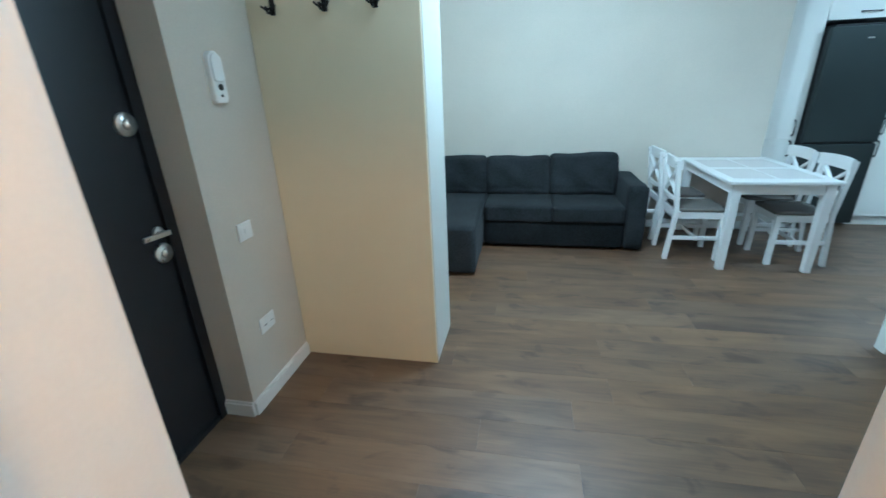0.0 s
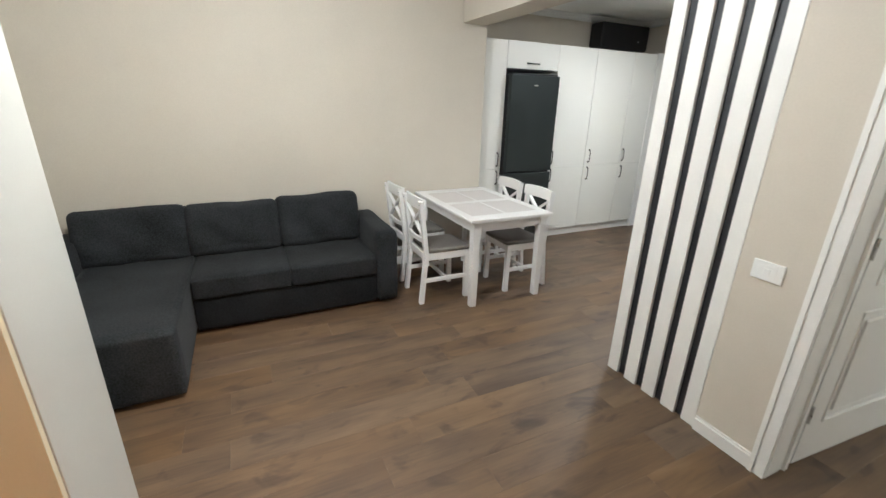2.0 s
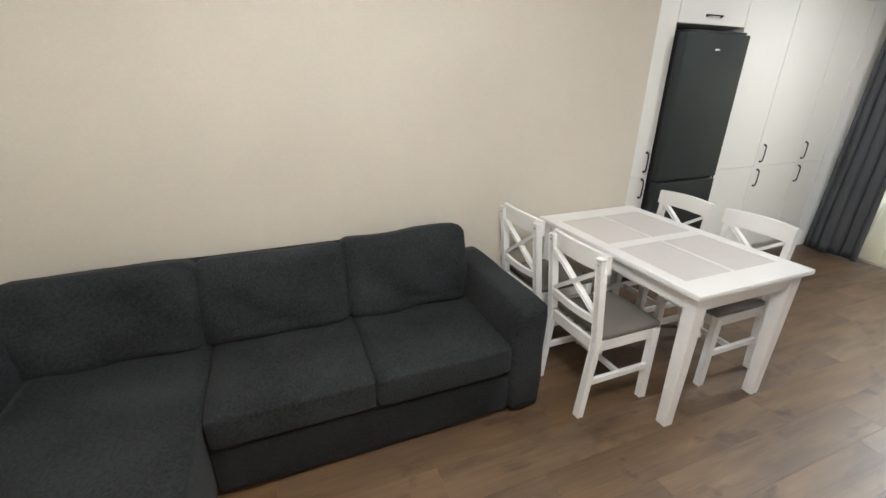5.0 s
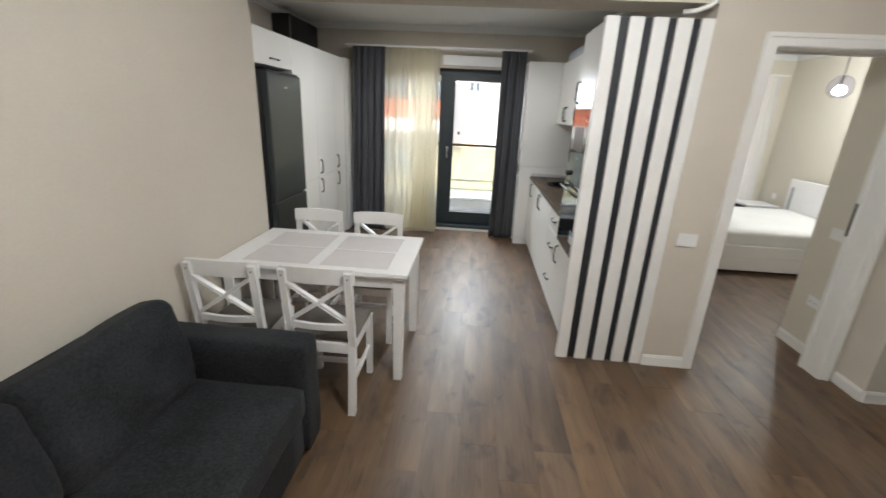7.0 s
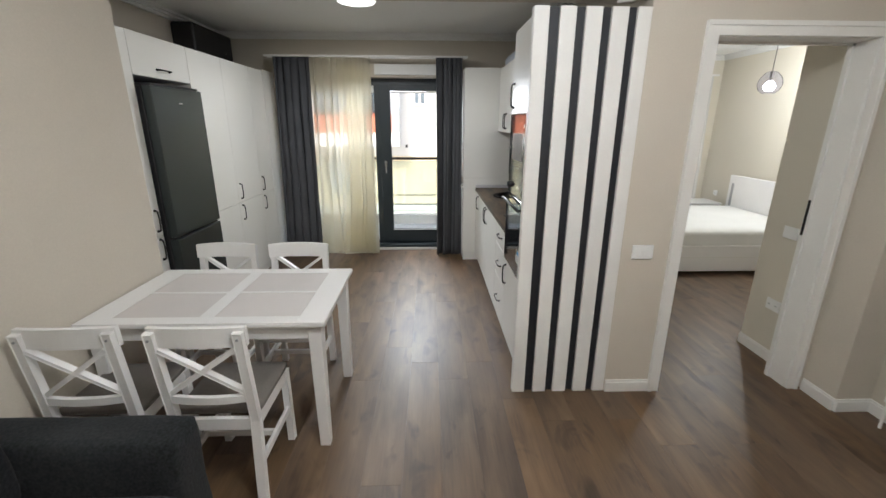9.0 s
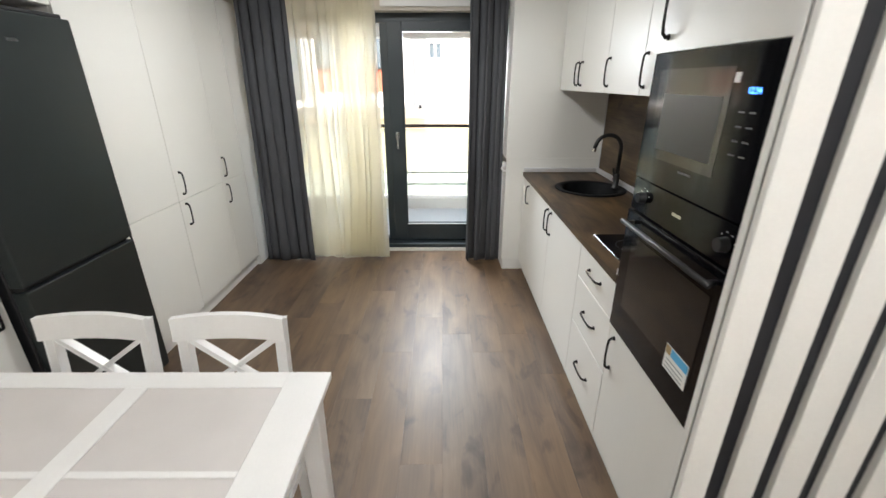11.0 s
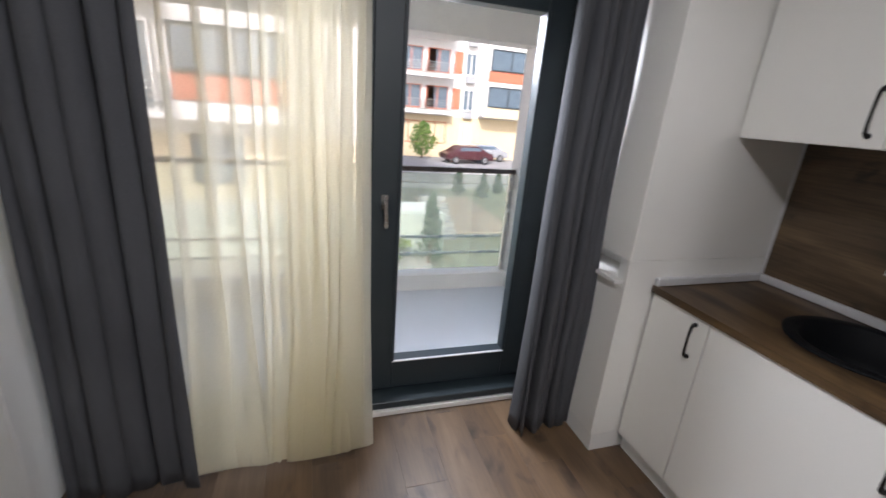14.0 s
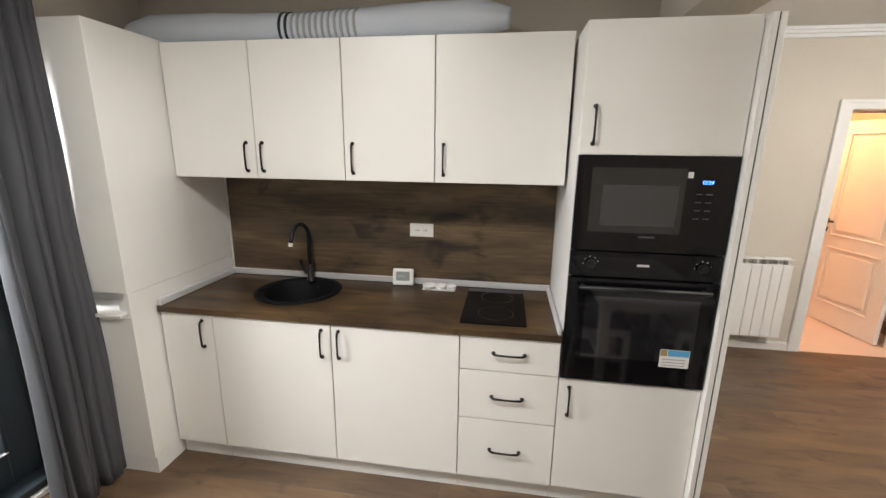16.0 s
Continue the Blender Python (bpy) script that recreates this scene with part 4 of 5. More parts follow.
d = part("door", B(2.59, 0.0485, 1.722, 2.608, 0.6625, 2.226, 0.0012), M_CAB, ob)
handle(d, 2.59, 0.612, 1.838, -1)

ob = thing("striped_side_panel", "white slatted panel with black grooves on the tower's side", "panel")
part("board", B(2.553, 0.018, 0.0, 3.142, 0.024, 2.222), M_DARKSTRIP, ob, "black backing board")
part("side_board", B(2.549, 0.0245, 0.0, 3.143, 0.0445, 2.222), M_TRIM, ob)
for a, b in ((2.549, 2.626), (2.680, 2.762), (2.810, 2.894), (2.941, 3.026), (3.071, 3.143)):
    part("slat", B(a, -0.003, 0.0, b, 0.0175, 2.222, 0.0015), M_TRIM, ob)

ob = thing("microwave", "black built-in microwave with blue clock", "microwave")
part("body", B(2.62, 0.06, 1.325, 3.1, 0.645, 1.72), M_CHARCOAL, ob)
part("front", B(2.583, 0.049, 1.322, 2.606, 0.662, 1.7205, 0.002), M_BGLASS, ob, "black glass front")
part("door_window", B(2.5818, 0.262, 1.435, 2.5828, 0.556, 1.602), M_MWWIN, ob, "grey glass window")
part("door_glass", B(2.5823, 0.238, 1.404, 2.5829, 0.603, 1.672), M_OVENWIN, ob, "glossy black door glass")
part("badge", B(2.5815, 0.33, 1.385, 2.5828, 0.395, 1.391), M_DIMPRINT, ob)
part("sticker", B(2.5812, 0.215, 1.635, 2.5828, 0.235, 1.658), M_PLASTIC, ob, "small white sticker")
for r in range(4):
    for c in range(2):
        part("key_mark", B(2.5820, 0.135 + c * 0.038, 1.47 + r * 0.033, 2.5828, 0.157 + c * 0.038, 1.474 + r * 0.033), M_DIMPRINT, ob)
t = bpy.data.curves.new("clock_digits", "FONT")
t.body, t.size, t.extrude, t.align_x, t.align_y = "12:24", 0.020, 0.0003, "CENTER", "CENTER"
dg = bpy.data.meshes.new_from_object(bpy.data.objects.new("clock_tmp", t))
dg.materials.clear()
dg.materials.append(M_LED)
c = new("clock_digits", dg)
c.matrix_world = pose(2.5822, 0.158, 1.618, 90, 0, -90)
c.parent = ob
c["label"] = "glowing blue clock digits"

ob = thing("oven", "black built-in oven with glass door", "oven")
part("body", B(2.62, 0.06, 0.712, 3.1, 0.645, 1.318), M_CHARCOAL, ob)
part("control_panel", B(2.586, 0.049, 1.205, 2.606, 0.662, 1.318, 0.002), M_BGLASS, ob)
part("door", B(2.578, 0.049, 0.708, 2.606, 0.662, 1.200, 0.003), M_BGLASS, ob, "black glass door")
part("door_window", B(2.5765, 0.115, 0.83, 2.5775, 0.585, 1.12), M_OVENWIN, ob)
hb = bmesh.new()
tube(hb, [(2.545, 0.09, 1.165), (2.545, 0.62, 1.165)], 0.009, 10)
for y in (0.11, 0.60):
    cyl(hb, (2.545, y, 1.165), (2.578, y, 1.165), 0.007)
part("handle_bar", hb, M_CHARCOAL, ob, smooth=True)
for y in (0.125, 0.575):
    kn = bmesh.new()
    cyl(kn, (2.586, y, 1.262), (2.562, y, 1.262), 0.020, 0.017, 20)
    part("knob", kn, M_CHARCOAL, ob)
    for q in range(5):
        an = radians(200 + q * 40)
        part("dial_mark", B(2.5852, y + 0.032 * math.cos(an) - 0.0015, 1.262 - 0.032 * math.sin(an) - 0.0015, 2.5859, y + 0.032 * math.cos(an) + 0.0015, 1.262 - 0.032 * math.sin(an) + 0.0015), M_PLASTIC, ob)
part("badge", B(2.5850, 0.335, 1.258, 2.5859, 0.385, 1.268), M_CHROME, ob)
st = part("energy_label", B(2.5755, 0.125, 0.808, 2.5764, 0.247, 0.892), M_PLASTIC, ob, "white and blue paper label")
part("print_block", B(2.5748, 0.127, 0.862, 2.5754, 0.215, 0.890), surface("label_blue", (0.10, 0.42, 0.72), 0.5), st)
part("print_block", B(2.5748, 0.218, 0.862, 2.5754, 0.245, 0.890), surface("label_brown", (0.35, 0.25, 0.12), 0.5), st)
for k in range(3):
    part("print_line", B(2.5748, 0.14, 0.816 + 0.014 * k, 2.5754, 0.235, 0.820 + 0.014 * k), M_GREYPL, st)

# worktop with the sink cut out
SX, SY, SR = 2.955, 2.135, 0.212
bm = bmesh.new()
n = 40
x0, x1, y0, y1 = 2.580, 3.222, 0.667, 2.742
ring, outer = [], []
for k in range(n):
    a = 2 * math.pi * k / n
    dx, dy = math.cos(a), math.sin(a)
    t1 = (x1 - SX) / dx if dx > 1e-6 else ((x0 - SX) / dx if dx < -1e-6 else 1e9)
    t2 = (y1 - SY) / dy if dy > 1e-6 else ((y0 - SY) / dy if dy < -1e-6 else 1e9)
    tt = min(t1, t2)
    ring.append((SX + dx * SR, SY + dy * SR))
    outer.append((SX + dx * tt, SY + dy * tt))
for cx, cy in ((x0, y0), (x1, y0), (x0, y1), (x1, y1)):
    k = min(range(n), key=lambda i: (outer[i][0] - cx) ** 2 + (outer[i][1] - cy) ** 2)
    outer[k] = (cx, cy)
lv = [[[bm.verts.new((x, y, z)) for x, y in row] for row in (ring, outer)] for z in (0.884, 0.915)]
for k in range(n):
    j = (k + 1) % n
    for i in (0, 1):
        bm.faces.new((lv[i][0][k], lv[i][0][j], lv[i][1][j], lv[i][1][k]))
    for s in (0, 1):
        bm.faces.new((lv[0][s][k], lv[0][s][j], lv[1][s][j], lv[1][s][k]))
tagged(part("worktop", bm, M_WORKTOP), "dark oak-effect kitchen worktop", "worktop")
tagged(part("backsplash", B(3.223, 0.667, 0.945, 3.2385, 2.74, 1.572), M_SPLASH), "dark oak-effect backsplash panel behind the worktop", "backsplash")
ob = thing("worktop_edge_strip", "silver sealing strip round the worktop", "trim")
part("strip", B(3.200, 0.669, 0.9155, 3.2225, 2.738, 0.952, 0.004), M_STRIP, ob)
part("strip", B(2.584, 2.718, 0.9155, 3.1995, 2.742, 0.952, 0.004), M_STRIP, ob)
part("strip", B(2.584, 0.669, 0.9155, 3.1995, 0.688, 0.944, 0.004), M_STRIP, ob)
part("corner_profile", B(3.2195, 2.7275, 0.9445, 3.2228, 2.741, 1.572), M_STRIP, ob)

ob = thing("sink", "round black granite sink set into the worktop", "sink")
g = bmesh.new()
lathe(g, [(0.246, 0.9152), (0.248, 0.921), (0.240, 0.924), (0.210, 0.923), (0.198, 0.915), (0.190, 0.80), (0.165, 0.755), (0.05, 0.745), (0.001, 0.744)], 48, (SX, SY, 0))
part("bowl", g, M_SINK, ob, smooth=True)
g = bmesh.new()
cyl(g, (SX, SY, 0.745), (SX, SY, 0.749), 0.04, None, 24)
part("drain", g, M_CHROME, ob)
g = bmesh.new()
cyl(g, (SX + 0.193, SY - 0.03, 0.875), (SX + 0.187, SY - 0.03, 0.874), 0.012, None, 16)
part("overflow", g, M_CHROME, ob)
ob = thing("tap", "black arched kitchen tap beside the sink", "tap")
FX, FY = 3.143, 2.150
g = bmesh.new()
lathe(g, [(0.001, 0.9155), (0.028, 0.9155), (0.028, 0.922), (0.020, 0.926), (0.020, 1.01), (0.017, 1.02), (0.014, 1.025)], 20, (FX, FY, 0))
tube(g, [(FX, FY, 1.01), (FX, FY, 1.20)] + [(FX - 0.088 + 0.088 * math.cos(radians(a)), FY + 0.02 * (1 - math.cos(radians(a))) / 2, 1.20 + 0.09 * math.sin(radians(a))) for a in range(12, 169, 12)] + [(FX - 0.180, FY + 0.02, 1.195)], [0.015, 0.0145] + [0.014] * 14 + [0.0135], 12)
part("spout", g, M_CHARCOAL, ob, smooth=True)
g = bmesh.new()
cyl(g, (FX - 0.179, FY + 0.02, 1.197), (FX - 0.184, FY + 0.02, 1.176), 0.0150, None, 14)
part("aerator", g, M_CHROME, ob, "chrome aerator")
g = bmesh.new()
cyl(g, (FX, FY, 0.975), (FX, FY + 0.04, 0.975), 0.014, None, 14)
bar(g, (FX, FY + 0.038, 0.975), (FX - 0.01, FY + 0.062, 1.05), 0.010, 0.014, (1, 0, 0), 0.003)
part("lever", g, M_CHARCOAL, ob)
ob = thing("hob", "black glass two-zone hob set in the worktop", "hob")
part("glass", B(2.648, 0.825, 0.9153, 3.172, 1.146, 0.921, 0.001), M_BGLASS, ob)
for x in (2.79, 3.03):
    g = bmesh.new()
    lathe(g, [(0.088, 0.9212), (0.090, 0.9216), (0.092, 0.9212)], 40, (x, 0.975, 0))
    part("zone_ring", g, M_CHARCOAL, ob)

ob = thing("thermostat", "white digital thermostat leaning on the backsplash", "thermostat")
g = bmesh.new()
box(g, -0.066, -0.012, 0, 0.066, 0.012, 0.105, 0.012, 3)
part("case", g, M_PLASTIC, ob)
part("display", B(-0.042, -0.0135, 0.030, 0.042, -0.0122, 0.085), M_LCD, ob, "grey display")
part("digit_bar", B(-0.030, -0.0145, 0.050, 0.015, -0.0137, 0.064), M_GREYPL, ob)
ob.matrix_world = pose(3.155, 1.555, 0.916, -14, 0, -86)
ob = thing("sponge_dish", "pale grey plastic dish with small caps on the worktop", "dish")
for dx, dy, r in ((0, 0, 0.04), (0.0, -0.07, 0.035), (0.01, -0.135, 0.028)):
    g = bmesh.new()
    lathe(g, [(0.001, 0.0), (r * 0.8, 0.0), (r, 0.018), (r, 0.026), (r * 0.9, 0.026), (r * 0.7, 0.008), (0.001, 0.008)], 24, (dx, dy, 0))
    part("cup", g, M_PLASTIC, ob, smooth=True)
part("tray", B(-0.035, -0.16, 0.0, 0.035, 0.04, 0.006, 0.002), M_STRIP, ob)
ob.matrix_world = pose(3.13, 1.385, 0.9158)
plate("wall_socket", "white double socket on the wooden backsplash", "socket", pose(3.223, 1.45, 1.255, 0, 0, -90), 0.145, 0.08, "socket")

# boxed tall corner unit by the window
ob = thing("corner_column_unit", "white boxed column unit with an open notch", "cabinet")
part("upper_box", B(2.430, 2.746, 1.032, 3.235, YN - 0.003, 2.262, 0.0015), M_CAB, ob)
part("south_panel", B(2.433, 2.7465, 0.1, 3.235, 2.765, 1.0305, 0.001), M_CAB, ob)
part("lower_box", B(2.4365, 2.7655, 0.1, 3.2, YN - 0.003, 0.905, 0.001), M_CAB, ob)
part("ledge", B(2.413, 2.79, 0.9055, 2.62, YN - 0.003, 0.925, 0.002), M_TRIM, ob)
part("niche_back", B(2.60, 2.7655, 0.9255, 3.2, YN - 0.003, 1.0315), M_CARC, ob)
part("corner_block", B(2.453, 2.767, 0.9255, 2.518, 2.83, 1.03, 0.002), M_PLASTIC, ob)
part("plinth", B(2.442, 2.7465, 0, 3.2, YN - 0.003, 0.0985), M_CARC, ob)

# rolled blanket lying on the wall cabinets
ob = thing("rolled_blanket", "pale blue-white rolled blanket with grey stripes on the wall cabinets", "blanket")


def roll_line(u):
    return Vector((2.97 + 0.03 * math.sin(u * 5), 3.02 - u * 2.05, 2.252 + 0.082 + 0.006 * math.sin(u * 9)))


def roll_radius(u, extra=0.0):
    e = min(1.0, 0.30 + min(u, 1 - u) * 10)
    return 0.080 * e ** 0.5 + 0.004 * noise.noise(Vector((u * 14, 0.3, 1.1))) + extra


g = bmesh.new()
us = [i / 119 for i in range(120)]
tube(g, [roll_line(u) for u in us], [roll_radius(u) for u in us], 18)
for v in g.verts:
    # lengthwise creases of the wound cloth
    q = v.co - roll_line((3.02 - v.co.y) / 2.05)
    a = math.atan2(q.z, q.x)
    v.co += Vector((q.x, 0, q.z)) * (0.03 * math.sin(a * 5 + v.co.y * 4) + 0.04 * noise.noise(Vector((a * 2, v.co.y * 5, 4.0))))
part("roll", g, M_TOWEL, ob, smooth=True)
for k in range(13):
    u = 0.44 + 0.0165 * k
    g = bmesh.new()
    tube(g, [roll_line(u - 0.0032), roll_line(u + 0.0032)], roll_radius(u, 0.0055), 20)
    part("stripe", g, M_GREYPL if k > 1 else M_CHARCOAL, ob, "woven stripe", True)


# ---- balcony door, window and curtains ----
GY = 3.38
ob = tagged(new("window_1"), "anthracite balcony door and fixed full-height window", "balcony door", kind="structure")
bm = bmesh.new()
for q in ((WX0, 0.03, WX0 + 0.055, WZ1), (WX1 - 0.090, 0.03, WX1, WZ1), (WX0 + 0.055, 0.03, WX1 - 0.090, 0.095), (WX0 + 0.055, WZ1 - 0.080, WX1 - 0.090, WZ1), (1.325, 0.095, 1.398, WZ1 - 0.080)):
    box(bm, q[0], GY - 0.035, q[1], q[2], GY + 0.045, q[3], 0.003)
part("window_frame", bm, M_PVC, ob)
bm = bmesh.new()
for q in ((1.388, 0.080, 1.520, WZ1 - 0.065), (2.190, 0.080, 2.318, WZ1 - 0.065), (1.520, 0.080, 2.190, 0.252), (1.520, 2.05, 2.190, WZ1 - 0.065)):
    box(bm, q[0], GY - 0.055, q[1], q[2], GY + 0.03, q[3], 0.004)
for q in ((1.513, 0.247, 1.531, 2.06), (2.18, 0.247, 2.198, 2.06)):
    box(bm, q[0], GY - 0.062, q[1], q[2], GY - 0.04, q[3], 0.003)
part("door_sash", bm, M_PVC, ob, "anthracite door sash")
part("pane", B(1.508, GY - 0.012, 0.24, 2.20, GY + 0.008, 2.062), M_GLASS, ob).visible_shadow = False
part("pane", B(WX0 + 0.05, GY - 0.012, 0.07, 1.33, GY + 0.008, WZ1 - 0.055), M_GLASS, ob).visible_shadow = False
bm = bmesh.new()
box(bm, 1.520, GY - 0.066, 0.252, 2.190, GY - 0.052, 0.258)
part("glazing_bead", bm, M_STRIP, ob)
hd = bmesh.new()
box(hd, 1.436, GY - 0.064, 1.110, 1.470, GY - 0.055, 1.185, 0.003)
cyl(hd, (1.453, GY - 0.06, 1.158), (1.453, GY - 0.10, 1.158), 0.009)
bar(hd, (1.452, GY - 0.10, 1.168), (1.458, GY - 0.10, 1.03), 0.018, 0.012, (0, 1, 0), 0.003)
part("door_handle", hd, M_METAL, ob, "brushed steel lever handle")
part("window_sill", B(WX0, YN - 0.005, 0.0, WX1, YN + 0.30, 0.03, 0.002), M_TRIM, ob, "pale threshold strip")
part("threshold", B(WX0, YN + 0.012, 0.0305, WX1, GY - 0.036, 0.072, 0.004), M_PVC, ob, "anthracite threshold profile")

ob = thing("roller_blind_box", "white blind box over the balcony door", "blind")
part("box", B(1.36, YN - 0.03, 2.225, 2.20, YN - 0.001, 2.345, 0.004), M_TRIM, ob)

ob = thing("curtain_rod", "white double curtain rail over the balcony door", "curtain rail")
part("rail", B(0.14, 2.930, 2.388, 2.475, 2.955, 2.408, 0.003), M_TRIM, ob)
part("rail", B(0.14, 3.040, 2.388, 2.475, 3.065, 2.404, 0.003), M_TRIM, ob)
for x in (0.25, 1.3, 2.40):
    part("bracket", B(x - 0.012, 2.9555, 2.390, x + 0.012, YN, 2.402), M_TRIM, ob)


def curtain(name, label, xa, xb, y, z0, z1, folds, depth, mat, seed, flare=1.0, slant=0.0, widths=None):
    """Hanging cloth in uneven folds that loosen downwards."""
    rng = random.Random(seed)
    bm = bmesh.new()
    nx, nz = folds * 12, 28
    wid = widths or [rng.uniform(0.45, 1.6) for _ in range(folds)]
    cum = [0.0]
    for w in wid:
        cum.append(cum[-1] + w / sum(wid))
    am = [rng.uniform(0.35, 1.25) for _ in range(folds + 1)]
    lean = [rng.uniform(-0.5, 0.5) for _ in range(folds + 1)]
    rows = []
    for j in range(nz + 1):
        v = j / nz
        z = z1 + (z0 - z1) * v
        row = []
        for i in range(nx + 1):
            k = min(i / 12, folds - 1e-6)
            a, f = int(k), k - int(k)
            u = cum[a] * (1 - f) + cum[a + 1] * f
            m = am[a] * (1 - f) + am[a + 1] * f
            ln = lean[a] * (1 - f) + lean[a + 1] * f
            cx = (xa + xb) / 2 + slant * v
            half = (xb - xa) / 2 * (1 + (flare - 1) * v ** 1.5)
            d = depth * m * (0.45 + 0.55 * v ** 0.7 + (0.7 * max(0.0, v - 0.7) / 0.3 if widths else 0.0))
            wv = -math.cos(2 * math.pi * f) + 0.25 * math.cos(4 * math.pi * f + ln * 3)
            x = cx + (u * 2 - 1) * half + (0.32 if "grey" in name else 1.1 if widths else 1.0) * d * math.sin(2 * math.pi * f + ln * 2 * v) + 0.01 * ln * v
            yy = y + d * wv * 0.8 + (0.022 if "grey" in name else 0.016) * noise.noise(Vector((u * 7, v * 3.5, seed))) - (0.0 if "grey" in name else 0.085 * v)
            zz = z - ((0.010 if "grey" in name else 0.040) * wv * v if j > nz - 3 else 0)
            row.append(bm.verts.new((x, yy, max(zz, 0.006))))
        rows.append(row)
    for r0, r1 in zip(rows, rows[1:]):
        for i in range(nx):
            bm.faces.new((r0[i], r0[i + 1], r1[i + 1], r1[i]))
    ob = thing(name, label, "curtain")
    c = part("cloth", bm, mat, ob, smooth=True)
    if "grey" in name:
        c.modifiers.new("thick", "SOLIDIFY").thickness = 0.003
    tape = bmesh.new()
    box(tape, min(xa, xb), y - 0.012, z1 - 0.002, max(xa, xb), y + 0.012, z1 + 0.012)
    part("heading_tape", tape, mat, ob)
    return ob


curtain("grey_curtain", "heavy grey curtain hanging in folds, drawn aside", 0.235, 0.650, 2.965, 0.012, 2.384, 5, 0.080, M_CURTAIN, 3, 1.10, -0.030)
curtain("grey_curtain", "heavy grey curtain gathered beside the balcony door", 2.105, 2.412, 2.955, 0.012, 2.384, 6, 0.080, M_CURTAIN, 8, 1.03, 0.0)
curtain("sheer_curtain", "cream voile curtain hanging in soft folds before the window", 0.615, 1.335, 3.050, 0.040, 2.384, 12, 0.050, M_SHEERY, 12, 1.0, 0.0,
        [2.0, 1.7, 1.5, 0.9, 0.7, 0.95, 0.6, 0.85, 0.7, 1.0, 0.75, 1.1])

# ---- balcony ----
BD = 4.83
struct("balcony_slab", B(-0.6, YN + 0.30, -0.35, 3.24, BD + 0.12, -0.01), M_BALTILE, "concrete balcony slab", "floor")
struct("balcony_lintel", B(-0.6, BD - 0.10, 2.13, 2.8995, BD + 0.12, 2.4795), M_FACADE, "white lintel along the balcony edge", "beam")
struct("balcony_ceiling", B(-0.6, YN + 0.30, 2.48, 3.24, BD + 0.12, 2.66), M_FACADE, "white balcony soffit", "ceiling")
struct("balcony_kerb", B(-0.6, BD - 0.04, -0.03, 2.8995, BD + 0.12, 0.14, 0.004), M_FACADE, "low white kerb at the balcony edge", "kerb")
struct("balcony_wall", B(2.90, YN + 0.3, -0.03, 3.24, BD + 0.12, 2.48), M_FACADE, "white side wall of the balcony", "wall")
struct("balcony_wall_far", B(-0.75, YN + 0.3, -0.03, -0.6, BD + 0.12, 2.48), M_FACADE, "white far side wall of the balcony", "wall")
ob = thing("balustrade", "greenish glass balcony balustrade with a dark rail", "railing")
part("rail", B(-0.6, BD + 0.02, 1.075, 2.8995, BD + 0.07, 1.115, 0.005), surface("dark_bronze_rail", (0.045, 0.035, 0.032), 0.4, 0.5), ob)
for x in (-0.55, 2.87):
    part("post", B(x - 0.02, BD + 0.025, 0.14, x + 0.02, BD + 0.06, 1.0745), M_METAL, ob)
for a, b in ((-0.53, 1.155), (1.165, 2.845)):
    part("glass_panel", B(a, BD + 0.038, 0.17, b, BD + 0.048, 1.06), M_FROST, ob).visible_shadow = False
for z in (0.30, 0.46):
    part("lower_rail", B(-0.55, BD + 0.075, z, 2.88, BD + 0.095, z + 0.02), M_METAL, ob)

# ---- bedroom ----
ob = thing("bed", "white double bed with slatted white headboard, made with a white sheet", "bed")
part("side_rail", B(4.62, 2.13, 0.04, 6.50, 2.165, 0.34, 0.004), M_WHITEWOOD, ob)
part("side_rail", B(4.62, 3.70, 0.04, 6.50, 3.735, 0.34, 0.004), M_WHITEWOOD, ob)
part("rail_groove", B(4.62, 2.127, 0.20, 6.50, 2.1298, 0.212), M_CARC, ob)
part("footboard", B(4.58, 2.13, 0.0, 4.619, 3.735, 0.36, 0.004), M_WHITEWOOD, ob)
part("headboard", B(6.505, 2.04, 0.0, 6.56, 3.825, 0.945, 0.01), M_WHITEWOOD, ob)
for y in (2.13, 2.93, 3.735):
    part("headboard_slot", B(6.5015, y - 0.024, 0.50, 6.5045, y + 0.024, 0.83), M_GREYPL, ob, "dark slot in the headboard")
mt = soft_box(bmesh.new(), 4.63, 2.15, 0.30, 6.50, 3.72, 0.52, r=0.06, puff=0.02, cuts=14)
for v in mt.verts:
    if v.co.z < 0.40:
        v.co.y += 0.012 * math.sin(v.co.x * 21)
part("mattress", mt, M_SHEET, ob, smooth=True)
ob = thing("nightstand", "small white nightstand beside the bed", "nightstand")
part("body", B(6.10, 3.98, 0.0, 6.55, 4.38, 0.47, 0.004), M_WHITEWOOD, ob)
part("top", B(6.08, 3.96, 0.4705, 6.56, 4.40, 0.495, 0.004), M_WHITEWOOD, ob)
part("drawer_front", B(6.085, 4.0, 0.04, 6.0995, 4.36, 0.30, 0.002), M_WHITEWOOD, ob)
# no recess here: a flat black plate stands for the niche's inner shade
part("niche_shade_plate", B(6.092, 4.01, 0.31, 6.0995, 4.35, 0.455), M_CHARCOAL, ob, "black plate painted for the shade in an open niche")
ob = thing("pendant_lamp", "smoked glass globe pendant, lit, hanging in the bedroom", "pendant lamp")
PX, PY, PZ = 5.85, 2.6, 2.10
g = bmesh.new()
cyl(g, (PX, PY, PZ + 0.13), (PX, PY, CEIL), 0.004)
part("cable", g, M_CHARCOAL, ob)
g = bmesh.new()
